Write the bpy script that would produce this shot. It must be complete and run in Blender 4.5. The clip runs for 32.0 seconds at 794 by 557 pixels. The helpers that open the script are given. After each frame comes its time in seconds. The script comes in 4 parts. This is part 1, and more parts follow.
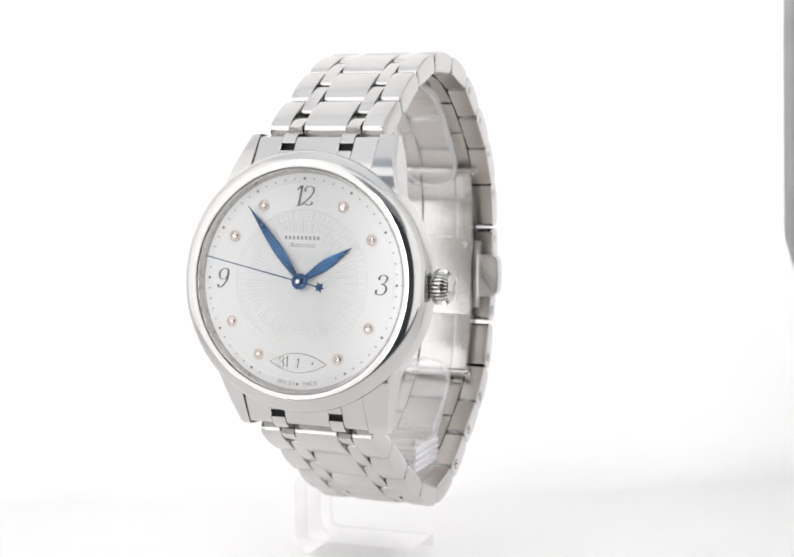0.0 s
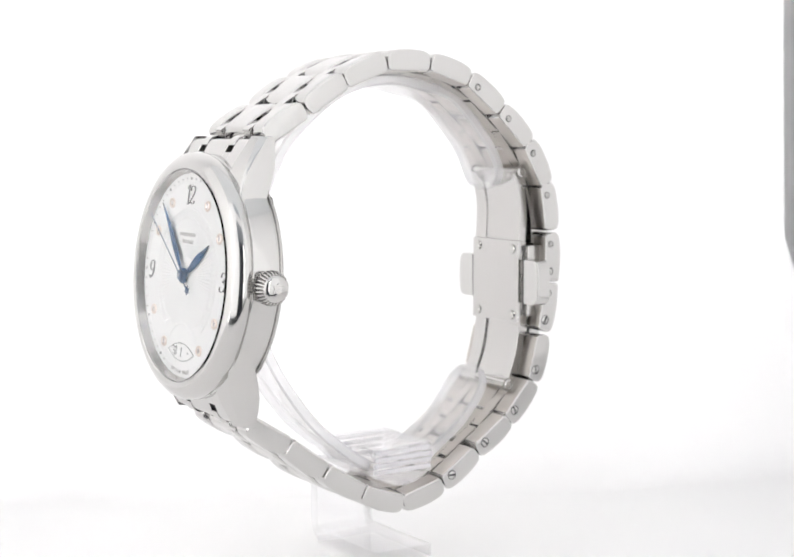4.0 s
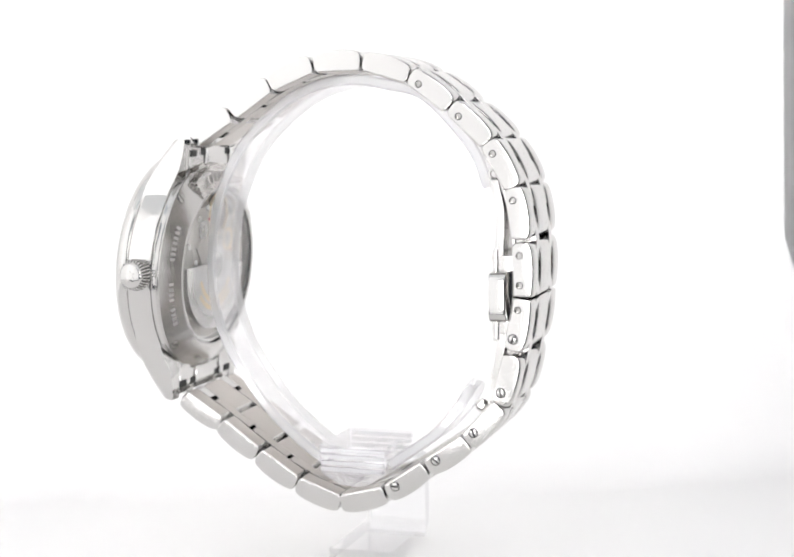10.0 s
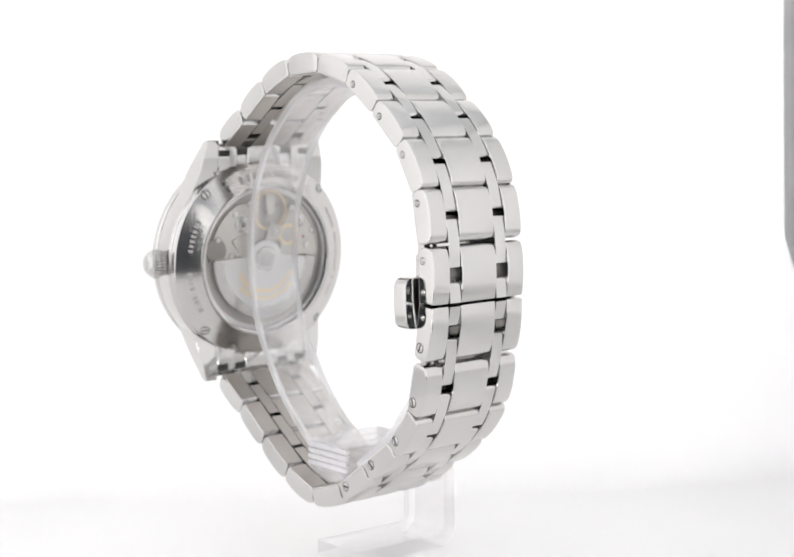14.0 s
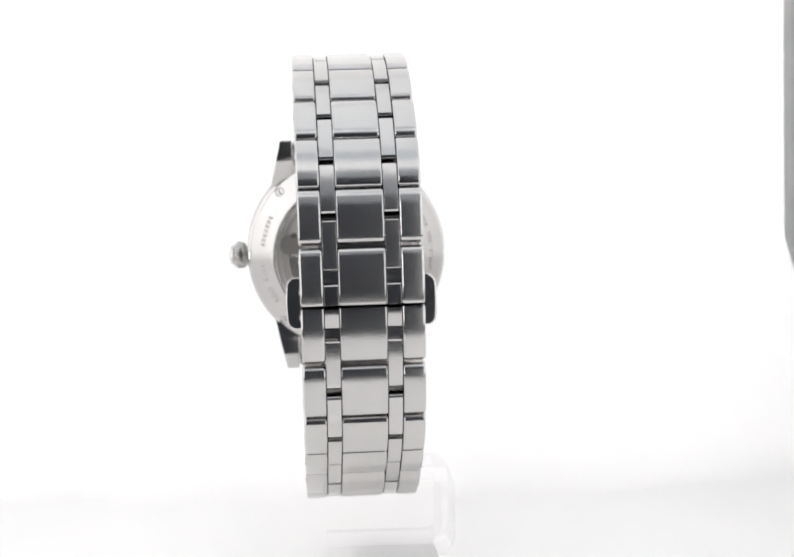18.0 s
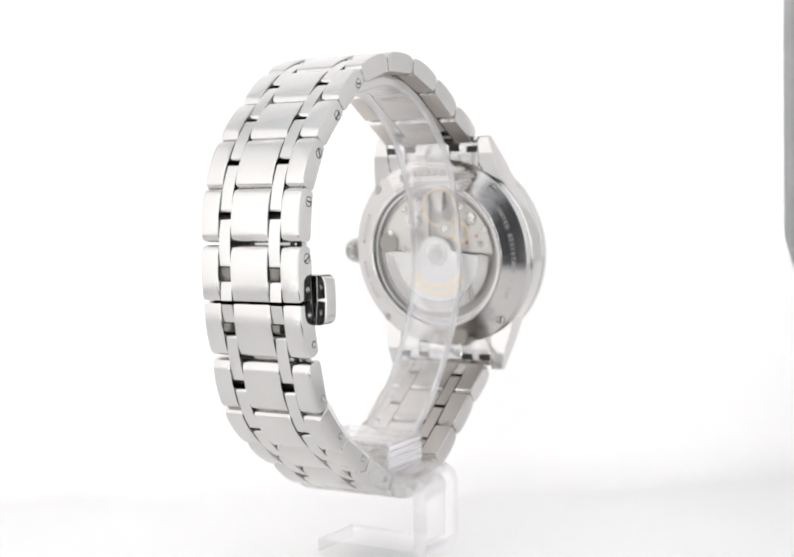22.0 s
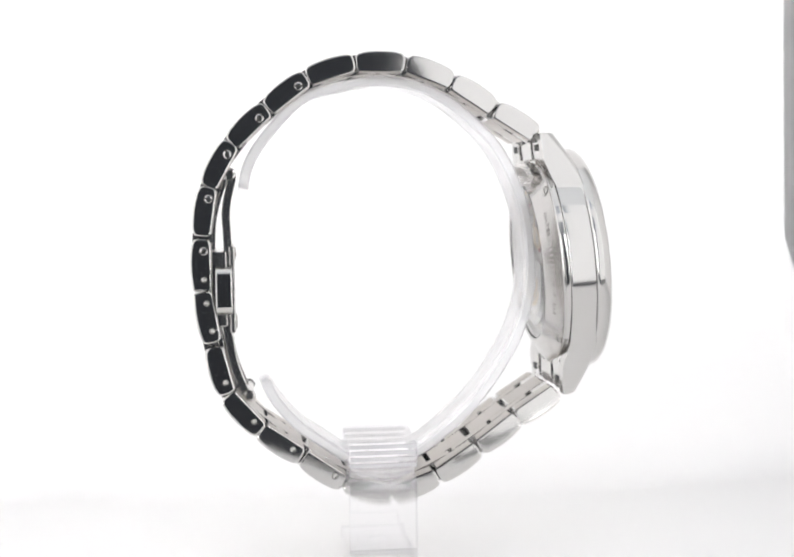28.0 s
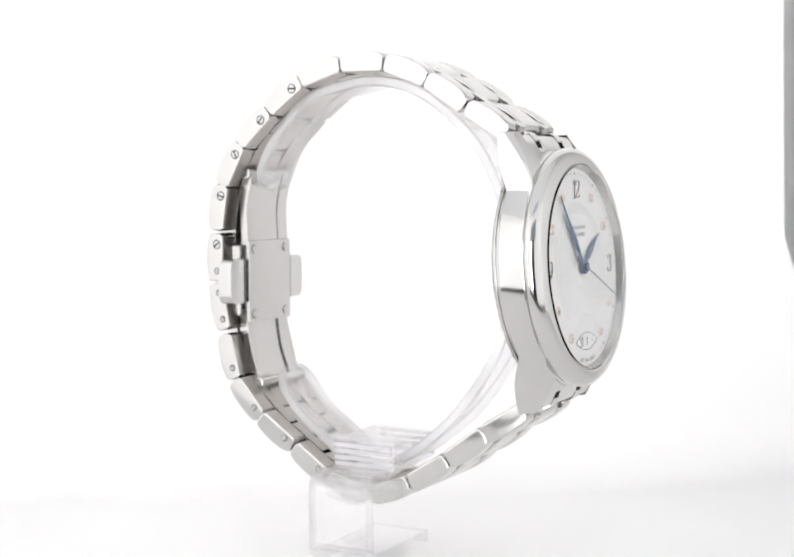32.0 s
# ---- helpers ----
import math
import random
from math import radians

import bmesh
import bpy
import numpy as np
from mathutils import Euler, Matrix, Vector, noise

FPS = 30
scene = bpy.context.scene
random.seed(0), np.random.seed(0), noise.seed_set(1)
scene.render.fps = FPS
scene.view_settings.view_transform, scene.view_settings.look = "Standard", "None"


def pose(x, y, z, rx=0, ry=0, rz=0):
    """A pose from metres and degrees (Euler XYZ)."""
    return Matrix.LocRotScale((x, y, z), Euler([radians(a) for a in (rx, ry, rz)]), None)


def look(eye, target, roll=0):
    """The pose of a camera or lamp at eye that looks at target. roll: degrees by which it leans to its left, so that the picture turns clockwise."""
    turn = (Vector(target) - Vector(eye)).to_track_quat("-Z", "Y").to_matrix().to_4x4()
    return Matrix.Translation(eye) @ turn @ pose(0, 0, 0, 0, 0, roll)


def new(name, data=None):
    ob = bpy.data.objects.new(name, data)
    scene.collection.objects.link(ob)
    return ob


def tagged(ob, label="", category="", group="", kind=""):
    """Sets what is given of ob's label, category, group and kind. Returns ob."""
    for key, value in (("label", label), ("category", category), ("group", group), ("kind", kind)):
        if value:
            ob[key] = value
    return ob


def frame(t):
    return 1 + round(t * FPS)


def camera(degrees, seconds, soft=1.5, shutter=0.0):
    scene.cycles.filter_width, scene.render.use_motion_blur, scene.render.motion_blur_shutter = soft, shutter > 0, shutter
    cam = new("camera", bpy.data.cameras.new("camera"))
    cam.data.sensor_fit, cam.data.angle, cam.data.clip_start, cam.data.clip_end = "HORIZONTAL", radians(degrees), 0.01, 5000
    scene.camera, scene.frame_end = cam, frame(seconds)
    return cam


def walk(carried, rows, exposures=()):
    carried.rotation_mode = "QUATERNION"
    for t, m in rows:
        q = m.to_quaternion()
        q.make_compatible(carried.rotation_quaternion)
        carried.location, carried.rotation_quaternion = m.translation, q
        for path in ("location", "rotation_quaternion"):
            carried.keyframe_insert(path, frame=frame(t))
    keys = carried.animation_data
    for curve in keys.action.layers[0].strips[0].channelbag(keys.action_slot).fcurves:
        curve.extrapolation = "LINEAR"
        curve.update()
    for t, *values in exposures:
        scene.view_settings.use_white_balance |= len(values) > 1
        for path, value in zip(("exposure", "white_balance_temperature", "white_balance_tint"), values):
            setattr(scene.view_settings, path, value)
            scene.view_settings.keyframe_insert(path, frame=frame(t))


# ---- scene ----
# Static camera in front of a small white photo tent; the watch and its stand turn on the spot.
cam = camera(31.98, 32.0, soft=1.9)
cam.data.dof.use_dof, cam.data.dof.focus_distance, cam.data.dof.aperture_fstop = True, 0.186, 42.0
EYE = pose(0.0, -0.2111, 0.06143, 84.899, 0.604, -1.028)
walk(cam, [(0, EYE), (32, EYE)], exposures=[(0, -0.2), (32, -0.2)])

# ---- world and light: a tent of thin white fabric, lit from outside through its walls ----
world = bpy.data.worlds.new("world")
scene.world = world
world.use_nodes = True
world.node_tree.nodes["Background"].inputs["Color"].default_value = (1, 1, 1, 1)
world.node_tree.nodes["Background"].inputs["Strength"].default_value = 0.0


def soft_panel(name, eye, target, sx, sy, watts, tint=(1.0, 0.98, 0.97)):
    lamp = bpy.data.lights.new(name, "AREA")
    lamp.shape, lamp.size, lamp.size_y, lamp.energy = "RECTANGLE", sx, sy, watts
    lamp.color = tint
    ob = new(name, lamp)
    ob.matrix_world = look(eye, target)
    return ob


for side, gain in ((-1, 0.98), (1, 0.60)):
    soft_panel("side_lamp", (side * 0.42, -0.08, 0.11), (0, -0.08, 0.095), 0.4, 0.40, 2.1 * gain)
    soft_panel("front_lamp", (side * 0.27, -0.38, 0.12), (side * 0.10, -0.125, 0.09), 0.25, 0.40, 3.4 * gain, (0.985, 0.985, 0.99))
soft_panel("ceiling_lamp", (0, -0.03, 0.45), (0, -0.0299, 0), 0.40, 0.36, 1.25, (0.93, 0.965, 1.0))
# Added fill from below the floor; lifts the shade under the watch.
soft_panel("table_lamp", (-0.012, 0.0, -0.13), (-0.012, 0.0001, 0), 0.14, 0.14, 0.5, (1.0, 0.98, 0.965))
soft_panel("back_lamp", (-0.02, 0.14, 0.10), (-0.02, 0.0, 0.09), 0.15, 0.15, 0.31)


# ---- materials ----
def material(name, base, rough=0.5, metal=0.0, bump=0.0, grain=4000.0, vary=0.0, vary_size=300.0, rough_vary=0.0, stretch=None, **more):
    m = bpy.data.materials.new(name)
    m.use_nodes = True
    nt = m.node_tree
    b = nt.nodes["Principled BSDF"]
    b.inputs["Base Color"].default_value = (*base, 1)
    b.inputs["Roughness"].default_value = rough
    b.inputs["Metallic"].default_value = metal
    for key, value in more.items():
        b.inputs[key.replace("_", " ")].default_value = value
    co = nt.nodes.new("ShaderNodeTexCoord")
    src = co.outputs["Object"]
    if stretch:
        mp = nt.nodes.new("ShaderNodeMapping")
        mp.inputs["Scale"].default_value = stretch
        nt.links.new(src, mp.inputs["Vector"])
        src = mp.outputs["Vector"]
    if vary:
        n = nt.nodes.new("ShaderNodeTexNoise")
        n.inputs["Scale"].default_value = vary_size
        n.inputs["Detail"].default_value = 5
        nt.links.new(src, n.inputs["Vector"])
        mix = nt.nodes.new("ShaderNodeMix")
        mix.data_type = "RGBA"
        mix.inputs[6].default_value = (*[c * (1 - vary) for c in base], 1)
        mix.inputs[7].default_value = (*[min(1, c * (1 + vary)) for c in base], 1)
        nt.links.new(n.outputs["Fac"], mix.inputs[0])
        nt.links.new(mix.outputs[2], b.inputs["Base Color"])
    if rough_vary:
        n = nt.nodes.new("ShaderNodeTexNoise")
        n.inputs["Scale"].default_value = grain * 0.25
        n.inputs["Detail"].default_value = 3
        nt.links.new(src, n.inputs["Vector"])
        mr = nt.nodes.new("ShaderNodeMapRange")
        mr.inputs["To Min"].default_value = max(0, rough - rough_vary)
        mr.inputs["To Max"].default_value = rough + rough_vary
        nt.links.new(n.outputs["Fac"], mr.inputs["Value"])
        nt.links.new(mr.outputs["Result"], b.inputs["Roughness"])
    if bump:
        n = nt.nodes.new("ShaderNodeTexNoise")
        n.inputs["Scale"].default_value = grain
        n.inputs["Detail"].default_value = 3
        nt.links.new(src, n.inputs["Vector"])
        bp = nt.nodes.new("ShaderNodeBump")
        bp.inputs["Strength"].default_value = bump
        bp.inputs["Distance"].default_value = 0.00005
        nt.links.new(n.outputs["Fac"], bp.inputs["Height"])
        nt.links.new(bp.outputs["Normal"], b.inputs["Normal"])
    return m


def let_light_through(m, share):
    """Turns part of a diffuse material into a translucent one."""
    nt = m.node_tree
    b, out = nt.nodes["Principled BSDF"], nt.nodes["Material Output"]
    tr, mix = nt.nodes.new("ShaderNodeBsdfTranslucent"), nt.nodes.new("ShaderNodeMixShader")
    tr.inputs["Color"].default_value = (0.95, 0.95, 0.95, 1)
    mix.inputs[0].default_value = share
    nt.links.new(b.outputs[0], mix.inputs[1])
    nt.links.new(tr.outputs[0], mix.inputs[2])
    nt.links.new(mix.outputs[0], out.inputs["Surface"])
    return m


def see_through(m, share, sheen=0.1, milk=0.0):
    """A clear plastic: a share of the light passes unbent, another is thrown back by its faces, most where they are
    seen aslant; milk: the share scattered white, in place of light gathered in the edges.
    """
    nt = m.node_tree
    last, out = nt.nodes["Principled BSDF"], nt.nodes["Material Output"]
    for kind, part_of in (("ShaderNodeBsdfTransparent", share), ("ShaderNodeBsdfTranslucent", milk), ("ShaderNodeBsdfGlossy", sheen)):
        if not part_of:
            continue
        layer, blend = nt.nodes.new(kind), nt.nodes.new("ShaderNodeMixShader")
        layer.inputs["Color"].default_value = (1, 1, 1, 1) if kind == "ShaderNodeBsdfTransparent" else (0.98, 0.975, 1.0, 1)
        blend.inputs[0].default_value = part_of
        if kind == "ShaderNodeBsdfGlossy":
            layer.inputs["Roughness"].default_value = 0.05
            slant, rise = nt.nodes.new("ShaderNodeLayerWeight"), nt.nodes.new("ShaderNodeMapRange")
            slant.inputs["Blend"].default_value = 0.25
            rise.inputs["To Min"].default_value = part_of
            rise.inputs["To Max"].default_value = part_of + 0.3
            nt.links.new(slant.outputs["Facing"], rise.inputs["Value"])
            nt.links.new(rise.outputs[0], blend.inputs[0])
        nt.links.new(last.outputs[0], blend.inputs[1])
        nt.links.new(layer.outputs[0], blend.inputs[2])
        last = blend
    nt.links.new(last.outputs[0], out.inputs["Surface"])
    return m


STEEL = material("polished_steel", (0.60, 0.59, 0.578), 0.10, 1.0, bump=0.04, grain=900, rough_vary=0.03)
BEZEL = material("bezel_steel", (0.60, 0.59, 0.577), 0.125, 1.0, bump=0.04, grain=900, rough_vary=0.03)
BRUSHED = material("brushed_steel", (0.60, 0.58, 0.56), 0.27, 1.0, bump=0.25, grain=9000, rough_vary=0.06, stretch=(0.05, 1, 1))
# Brushed inner link faces; the warm, darker tint paints in what they mirror.
WARM_INNER = material("brushed_warm_inner", (0.50, 0.47, 0.44), 0.3, 1.0, bump=0.2, grain=9000, rough_vary=0.06, stretch=(0.05, 1, 1))
FACE = material("fine_brushed_face", (0.62, 0.61, 0.597), 0.20, 1.0, bump=0.06, grain=6000, rough_vary=0.04, stretch=(0.05, 1, 1))
SATIN = material("satin_steel", (0.56, 0.547, 0.535), 0.17, 1.0, bump=0.1, grain=6000, rough_vary=0.05)
PIN = material("pin_steel", (0.55, 0.54, 0.52), 0.2, 1.0, rough_vary=0.05)
# Near-black painted where slots, notches and pin gaps lie in shade.
SLOT = material("recess_shade", (0.03, 0.03, 0.03), 0.6)
DIAL = material("silvered_dial", (0.965, 0.957, 0.945), 0.6, 0.0, bump=0.06, grain=20000, vary=0.015, vary_size=2500)
RELIEF = material("guilloche_silver", (0.93, 0.922, 0.912), 0.45, 0.0, bump=0.05, grain=20000)
PRINT = material("grey_print", (0.16, 0.15, 0.15), 0.4, 0.3)
DOT = material("dot_print", (0.24, 0.23, 0.225), 0.4, 0.3)
PALE = material("pale_print", (0.45, 0.43, 0.42), 0.5, 0.2)
BLUE = material("blued_steel", (0.042, 0.108, 0.22), 0.24, 0.85, rough_vary=0.05)
NAVY = material("dark_blued_steel", (0.03, 0.075, 0.16), 0.3, 0.7)
ROSE = material("rose_gold", (0.78, 0.69, 0.63), 0.35, 1.0, rough_vary=0.1)
GOLD = material("gilt_brass", (0.84, 0.70, 0.50), 0.3, 1.0)
RUBY = material("ruby", (0.50, 0.16, 0.20), 0.15)
PLATE = material("rhodium_plate", (0.60, 0.58, 0.55), 0.3, 0.9)
ROTOR = material("rotor_satin", (0.72, 0.71, 0.70), 0.3, 0.9)
MAINPLATE = material("movement_plate", (0.48, 0.46, 0.44), 0.42, 0.9)
GEAR = material("dark_gear", (0.32, 0.31, 0.29), 0.35, 0.9)
GEM = material("diamond", (0.66, 0.62, 0.60), 0.06, 1.0)
CRYSTAL = material("sapphire_crystal", (1, 1, 1), 0.0, 0.0, Transmission_Weight=1.0, IOR=1.18)
ACRYLIC = see_through(material("clear_acrylic", (0.99, 0.99, 0.995), 0.0, 0.0, bump=0.01, grain=400, Transmission_Weight=1.0, IOR=1.3), 0.84, 0.05)
SHEET = let_light_through(material("backdrop_sheet", (0.74, 0.732, 0.735), 0.75, 0.0, bump=0.05, grain=1500, vary=0.008, vary_size=40), 0.4)
# Edges whitened in colour, for the light that clear acrylic carries to them.
EDGE_WHITE = see_through(material("acrylic_edge", (0.95, 0.95, 0.965), 0.3, 0.0, bump=0.1, grain=2500), 0.66, 0.1, 0.12)
TINT = see_through(material("moulded_acrylic", (0.975, 0.975, 0.99), 0.02, 0.0, Transmission_Weight=1.0, IOR=1.45), 0.58, 0.02)
FLAP = material("grey_flap", (0.30, 0.32, 0.35), 0.8, 0.0, bump=0.15, grain=2500, vary=0.05, vary_size=60)
VALANCE = material("pale_grey_cloth", (0.58, 0.62, 0.68), 0.8, 0.0, bump=0.15, grain=2500, vary=0.05, vary_size=60)
TENT = let_light_through(material("tent_fabric", (0.90, 0.90, 0.90), 0.8, 0.0, bump=0.15, grain=2500, vary=0.02, vary_size=60), 0.5)
DARK = material("dark_room", (0.045, 0.05, 0.06), 0.8, 0.0, vary=0.2, vary_size=20)


# ---- mesh helpers, in millimetres ----
MM = 0.001


def part(name, bm, mat, parent=None, label="", m=None, sharp=35, smooth=True):
    """Links a bmesh (mm) as one object under parent, at the local pose m."""
    me = bm if isinstance(bm, bpy.types.Mesh) else finish(name, bm, mat, sharp, smooth)
    ob = new(name, me)
    ob.parent = parent
    if m is not None:
        ob.matrix_local = m
    if label:
        ob["label"] = label
    return ob


def finish(name, bm, mat, sharp=35, smooth=True, under=None):
    """Closes a bmesh into a mesh. Broad faces keep their true normals and small bevels blend into them; under: a second material for faces that look down; the outer faces are then finely brushed."""
    bmesh.ops.recalc_face_normals(bm, faces=bm.faces)
    bm.normal_update()
    normals = []
    if smooth:
        limit = math.cos(radians(max(sharp, 40)))
        near = {v.index: [(f.normal.copy(), f.calc_area()) for f in v.link_faces] for v in bm.verts} if not bm.verts.index_update() else {}
        for f in bm.faces:
            for v in f.verts:
                n = Vector((0, 0, 0))
                for g, area in near[v.index]:
                    if g.dot(f.normal) > limit:
                        n += g * area
                normals.append(n.normalized() if n.length > 0 else f.normal.copy())
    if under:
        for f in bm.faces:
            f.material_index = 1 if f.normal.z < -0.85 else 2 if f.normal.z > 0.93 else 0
    for v in bm.verts:
        v.co *= MM
    me = bpy.data.meshes.new(name)
    bm.to_mesh(me)
    bm.free()
    me.materials.append(mat)
    if under:
        me.materials.append(under)
        me.materials.append(FACE)
    if smooth:
        me.shade_smooth()
        me.normals_split_custom_set(normals)
    return me


def mm(x, y, z, rx=0, ry=0, rz=0):
    return pose(x * MM, y * MM, z * MM, rx, ry, rz)


def bevelled(bm, width, segments=2, only=None):
    edges = [e for e in bm.edges if len(e.link_faces) == 2 and e.calc_face_angle(0) > radians(25) and (only is None or only(e))]
    bmesh.ops.bevel(bm, geom=edges, offset=width, offset_type="OFFSET", segments=segments, profile=0.6, affect="EDGES", clamp_overlap=True)
    return bm


def box(x0, x1, y0, y1, z0, z1, bevel=0.0, segments=2, into=None):
    bm = bmesh.new()
    bmesh.ops.create_cube(bm, size=1, matrix=Matrix.Translation(((x0 + x1) / 2, (y0 + y1) / 2, (z0 + z1) / 2)) @ Matrix.Diagonal((x1 - x0, y1 - y0, z1 - z0, 1)))
    if bevel:
        bevelled(bm, bevel, segments)
    return add(into, bm)


def add(into, bm):
    """Adds the bmesh bm to into, or returns it alone."""
    if into is None:
        return bm
    me = bpy.data.meshes.new("join")
    bm.to_mesh(me)
    into.from_mesh(me)
    bm.free()
    bpy.data.meshes.remove(me)
    return into


def prism(profile, x0, x1, bevel=0.0, segments=2, into=None):
    """A closed outline of (y, z) drawn out from x0 to x1."""
    bm = bmesh.new()
    a = [bm.verts.new((x0, y, z)) for y, z in profile]
    b = [bm.verts.new((x1, y, z)) for y, z in profile]
    bm.faces.new(a)
    bm.faces.new(b[::-1])
    for i in range(len(a)):
        j = (i + 1) % len(a)
        bm.faces.new((a[j], a[i], b[i], b[j]))
    bmesh.ops.recalc_face_normals(bm, faces=bm.faces)
    if bevel:
        bevelled(bm, bevel, segments)
    return add(into, bm)


def chamfered(profile, x0, x1, c):
    """A prism of a convex outline of (y, z) whose two end faces are framed by a narrow rounding."""
    n = len(profile)
    area = sum(profile[i][0] * profile[(i + 1) % n][1] - profile[(i + 1) % n][0] * profile[i][1] for i in range(n))
    turn = 1 if area > 0 else -1

    def inset(d):
        line = []
        for i in range(n):
            a, p, b = Vector(profile[i - 1]), Vector(profile[i]), Vector(profile[(i + 1) % n])
            d1, d2 = (p - a).normalized(), (b - p).normalized()
            n1, n2 = Vector((-d1.y, d1.x)) * turn, Vector((-d2.y, d2.x)) * turn
            line.append(tuple(p + (n1 + n2) * (d / (1 + n1.dot(n2)))))
        return line

    bm = bmesh.new()
    rings = [[bm.verts.new((x, y, z)) for y, z in line] for x, line in ((x0, inset(c)), (x0 + 0.29 * c, inset(0.29 * c)), (x0 + c, profile), (x1 - c, profile), (x1 - 0.29 * c, inset(0.29 * c)), (x1, inset(c)))]
    bm.faces.new(rings[0])
    bm.faces.new(rings[-1][::-1])
    for p, q in zip(rings, rings[1:]):
        for k in range(n):
            j = (k + 1) % n
            bm.faces.new((p[j], p[k], q[k], q[j]))
    return bm


def lathe(profile, n=96, closed=False, into=None, a0=0.0, a1=360.0):
    """Turns (radius, height) points round the z axis."""
    bm = bmesh.new()
    full = abs(a1 - a0) >= 360
    count = n if full else n + 1
    rings = []
    for r, w in profile:
        if r < 1e-6:
            rings.append([bm.verts.new((0, 0, w))])
        else:
            rings.append([bm.verts.new((r * math.sin(radians(a0 + (a1 - a0) * k / n)), r * math.cos(radians(a0 + (a1 - a0) * k / n)), w)) for k in range(count)])
    pairs = list(zip(rings, rings[1:])) + ([(rings[-1], rings[0])] if closed else [])
    for p, q in pairs:
        for k in range(n):
            j = (k + 1) % count
            if len(p) == 1 and len(q) == 1:
                continue
            if len(p) == 1:
                bm.faces.new((p[0], q[k], q[j]))
            elif len(q) == 1:
                bm.faces.new((p[k], q[0], p[j]))
            else:
                bm.faces.new((p[k], q[k], q[j], p[j]))
    if not full and closed:
        bm.faces.new([r[0] for r in rings])
        bm.faces.new([r[-1] for r in rings][::-1])
    bmesh.ops.recalc_face_normals(bm, faces=bm.faces)
    return add(into, bm)


def disc(r, z0, z1, n=24, bevel=0.05):
    return lathe([(0, z0), (r, z0), (r, z1 - bevel), (r - bevel, z1), (0, z1)], n)


def turned(bm, m):
    bm.transform(m)
    return bm


def extruded(outline, z0, z1, bevel=0.0):
    """A closed outline of (x, y), from z0 up to z1."""
    bm = prism([(p[0], p[1]) for p in outline], z0, z1, bevel)
    for v in bm.verts:
        v.co = (v.co.y, v.co.z, v.co.x)
    bmesh.ops.recalc_face_normals(bm, faces=bm.faces)
    return bm


def lettering(text, size, depth, shear=0.0, spacing=1.0, squeeze=1.0, thin=0.0):
    """Letters in the built-in font, centred on the origin, in the x-y plane, depth upwards (mm)."""
    cu = bpy.data.curves.new("letters", "FONT")
    cu.body, cu.size, cu.extrude, cu.shear, cu.space_character = text, size, depth / 2, shear, spacing
    cu.align_x, cu.align_y, cu.resolution_u, cu.offset = "CENTER", "CENTER", 3, thin
    ob = bpy.data.objects.new("letters", cu)
    scene.collection.objects.link(ob)
    bpy.context.view_layer.update()
    me = bpy.data.meshes.new_from_object(ob.evaluated_get(bpy.context.evaluated_depsgraph_get()))
    bpy.data.objects.remove(ob)
    bm = bmesh.new()
    bm.from_mesh(me)
    bpy.data.meshes.remove(me)
    for v in bm.verts:
        v.co = (v.co.x * squeeze, v.co.y, v.co.z)
    return bm


def smooth_line(points, steps):
    """A Catmull-Rom line through the points."""
    p = [Vector(q) for q in points]
    p = [2 * p[0] - p[1]] + p + [2 * p[-1] - p[-2]]
    out = []
    for i in range(1, len(p) - 2):
        for k in range(steps):
            t = k / steps
            out.append(0.5 * (2 * p[i] + (p[i + 1] - p[i - 1]) * t + (2 * p[i - 1] - 5 * p[i] + 4 * p[i + 1] - p[i + 2]) * t * t + (3 * p[i] - p[i - 1] - 3 * p[i + 1] + p[i + 2]) * t ** 3))
    return out + [p[-2]]


def strip(line, thick, x0, x1, bevel=0.0, inner=0.0):
    """A band that follows a line of (y, z), drawn out from x0 to x1."""
    line = [Vector(q) for q in line]
    up, down = [], []
    for i, q in enumerate(line):
        t = (line[min(i + 1, len(line) - 1)] - line[max(i - 1, 0)]).normalized()
        n = Vector((-t.y, t.x))
        up.append(q + n * (inner + thick))
        down.append(q + n * inner)
    return prism([tuple(q) for q in up + down[::-1]], x0, x1, bevel)


# ---- the tent: floor, paper backdrop, walls, roof, front with its opening, dark room behind the camera ----
def slab(name, x0, x1, y0, y1, z0, z1, mat, label, category):
    ob = part(name, box(x0, x1, y0, y1, z0, z1), mat, None, smooth=False)
    return tagged(ob, label, category, kind="structure")



def sheet(name, corner, u, v, label, category, pieces=((0, 1, 0, 1),)):
    """Stretched thin fabric: a flat sheet from a corner along two edges, in one or more pieces given as shares of the edges."""
    bm = bmesh.new()
    o, u, v = Vector(corner), Vector(u), Vector(v)
    for u0, u1, v0, v1 in pieces:
        bm.faces.new([bm.verts.new(o + u * a + v * b) for a, b in ((u0, v0), (u1, v0), (u1, v1), (u0, v1))])
    return tagged(part(name, bm, TENT, None, smooth=False), label, category, kind="structure")


sheet("floor", (-185, -101, 0), (370, 0, 0), (0, 301, 0), "translucent white floor under the paper, above an added fill lamp", "floor")
sheet("wall_left", (-185, -125, 0), (0, 325, 0), (0, 0, 270), "thin white fabric side wall of the photo tent", "wall")
sheet("wall_right", (185, -125, 0), (0, 325, 0), (0, 0, 270), "thin white fabric side wall of the photo tent", "wall")
sheet("wall_back", (-185, 200, 0), (370, 0, 0), (0, 0, 270), "pale grey fabric back wall behind the backdrop", "wall")
sheet("ceiling", (-185, -125, 270), (370, 0, 0), (0, 325, 0), "thin white fabric roof of the photo tent", "ceiling")
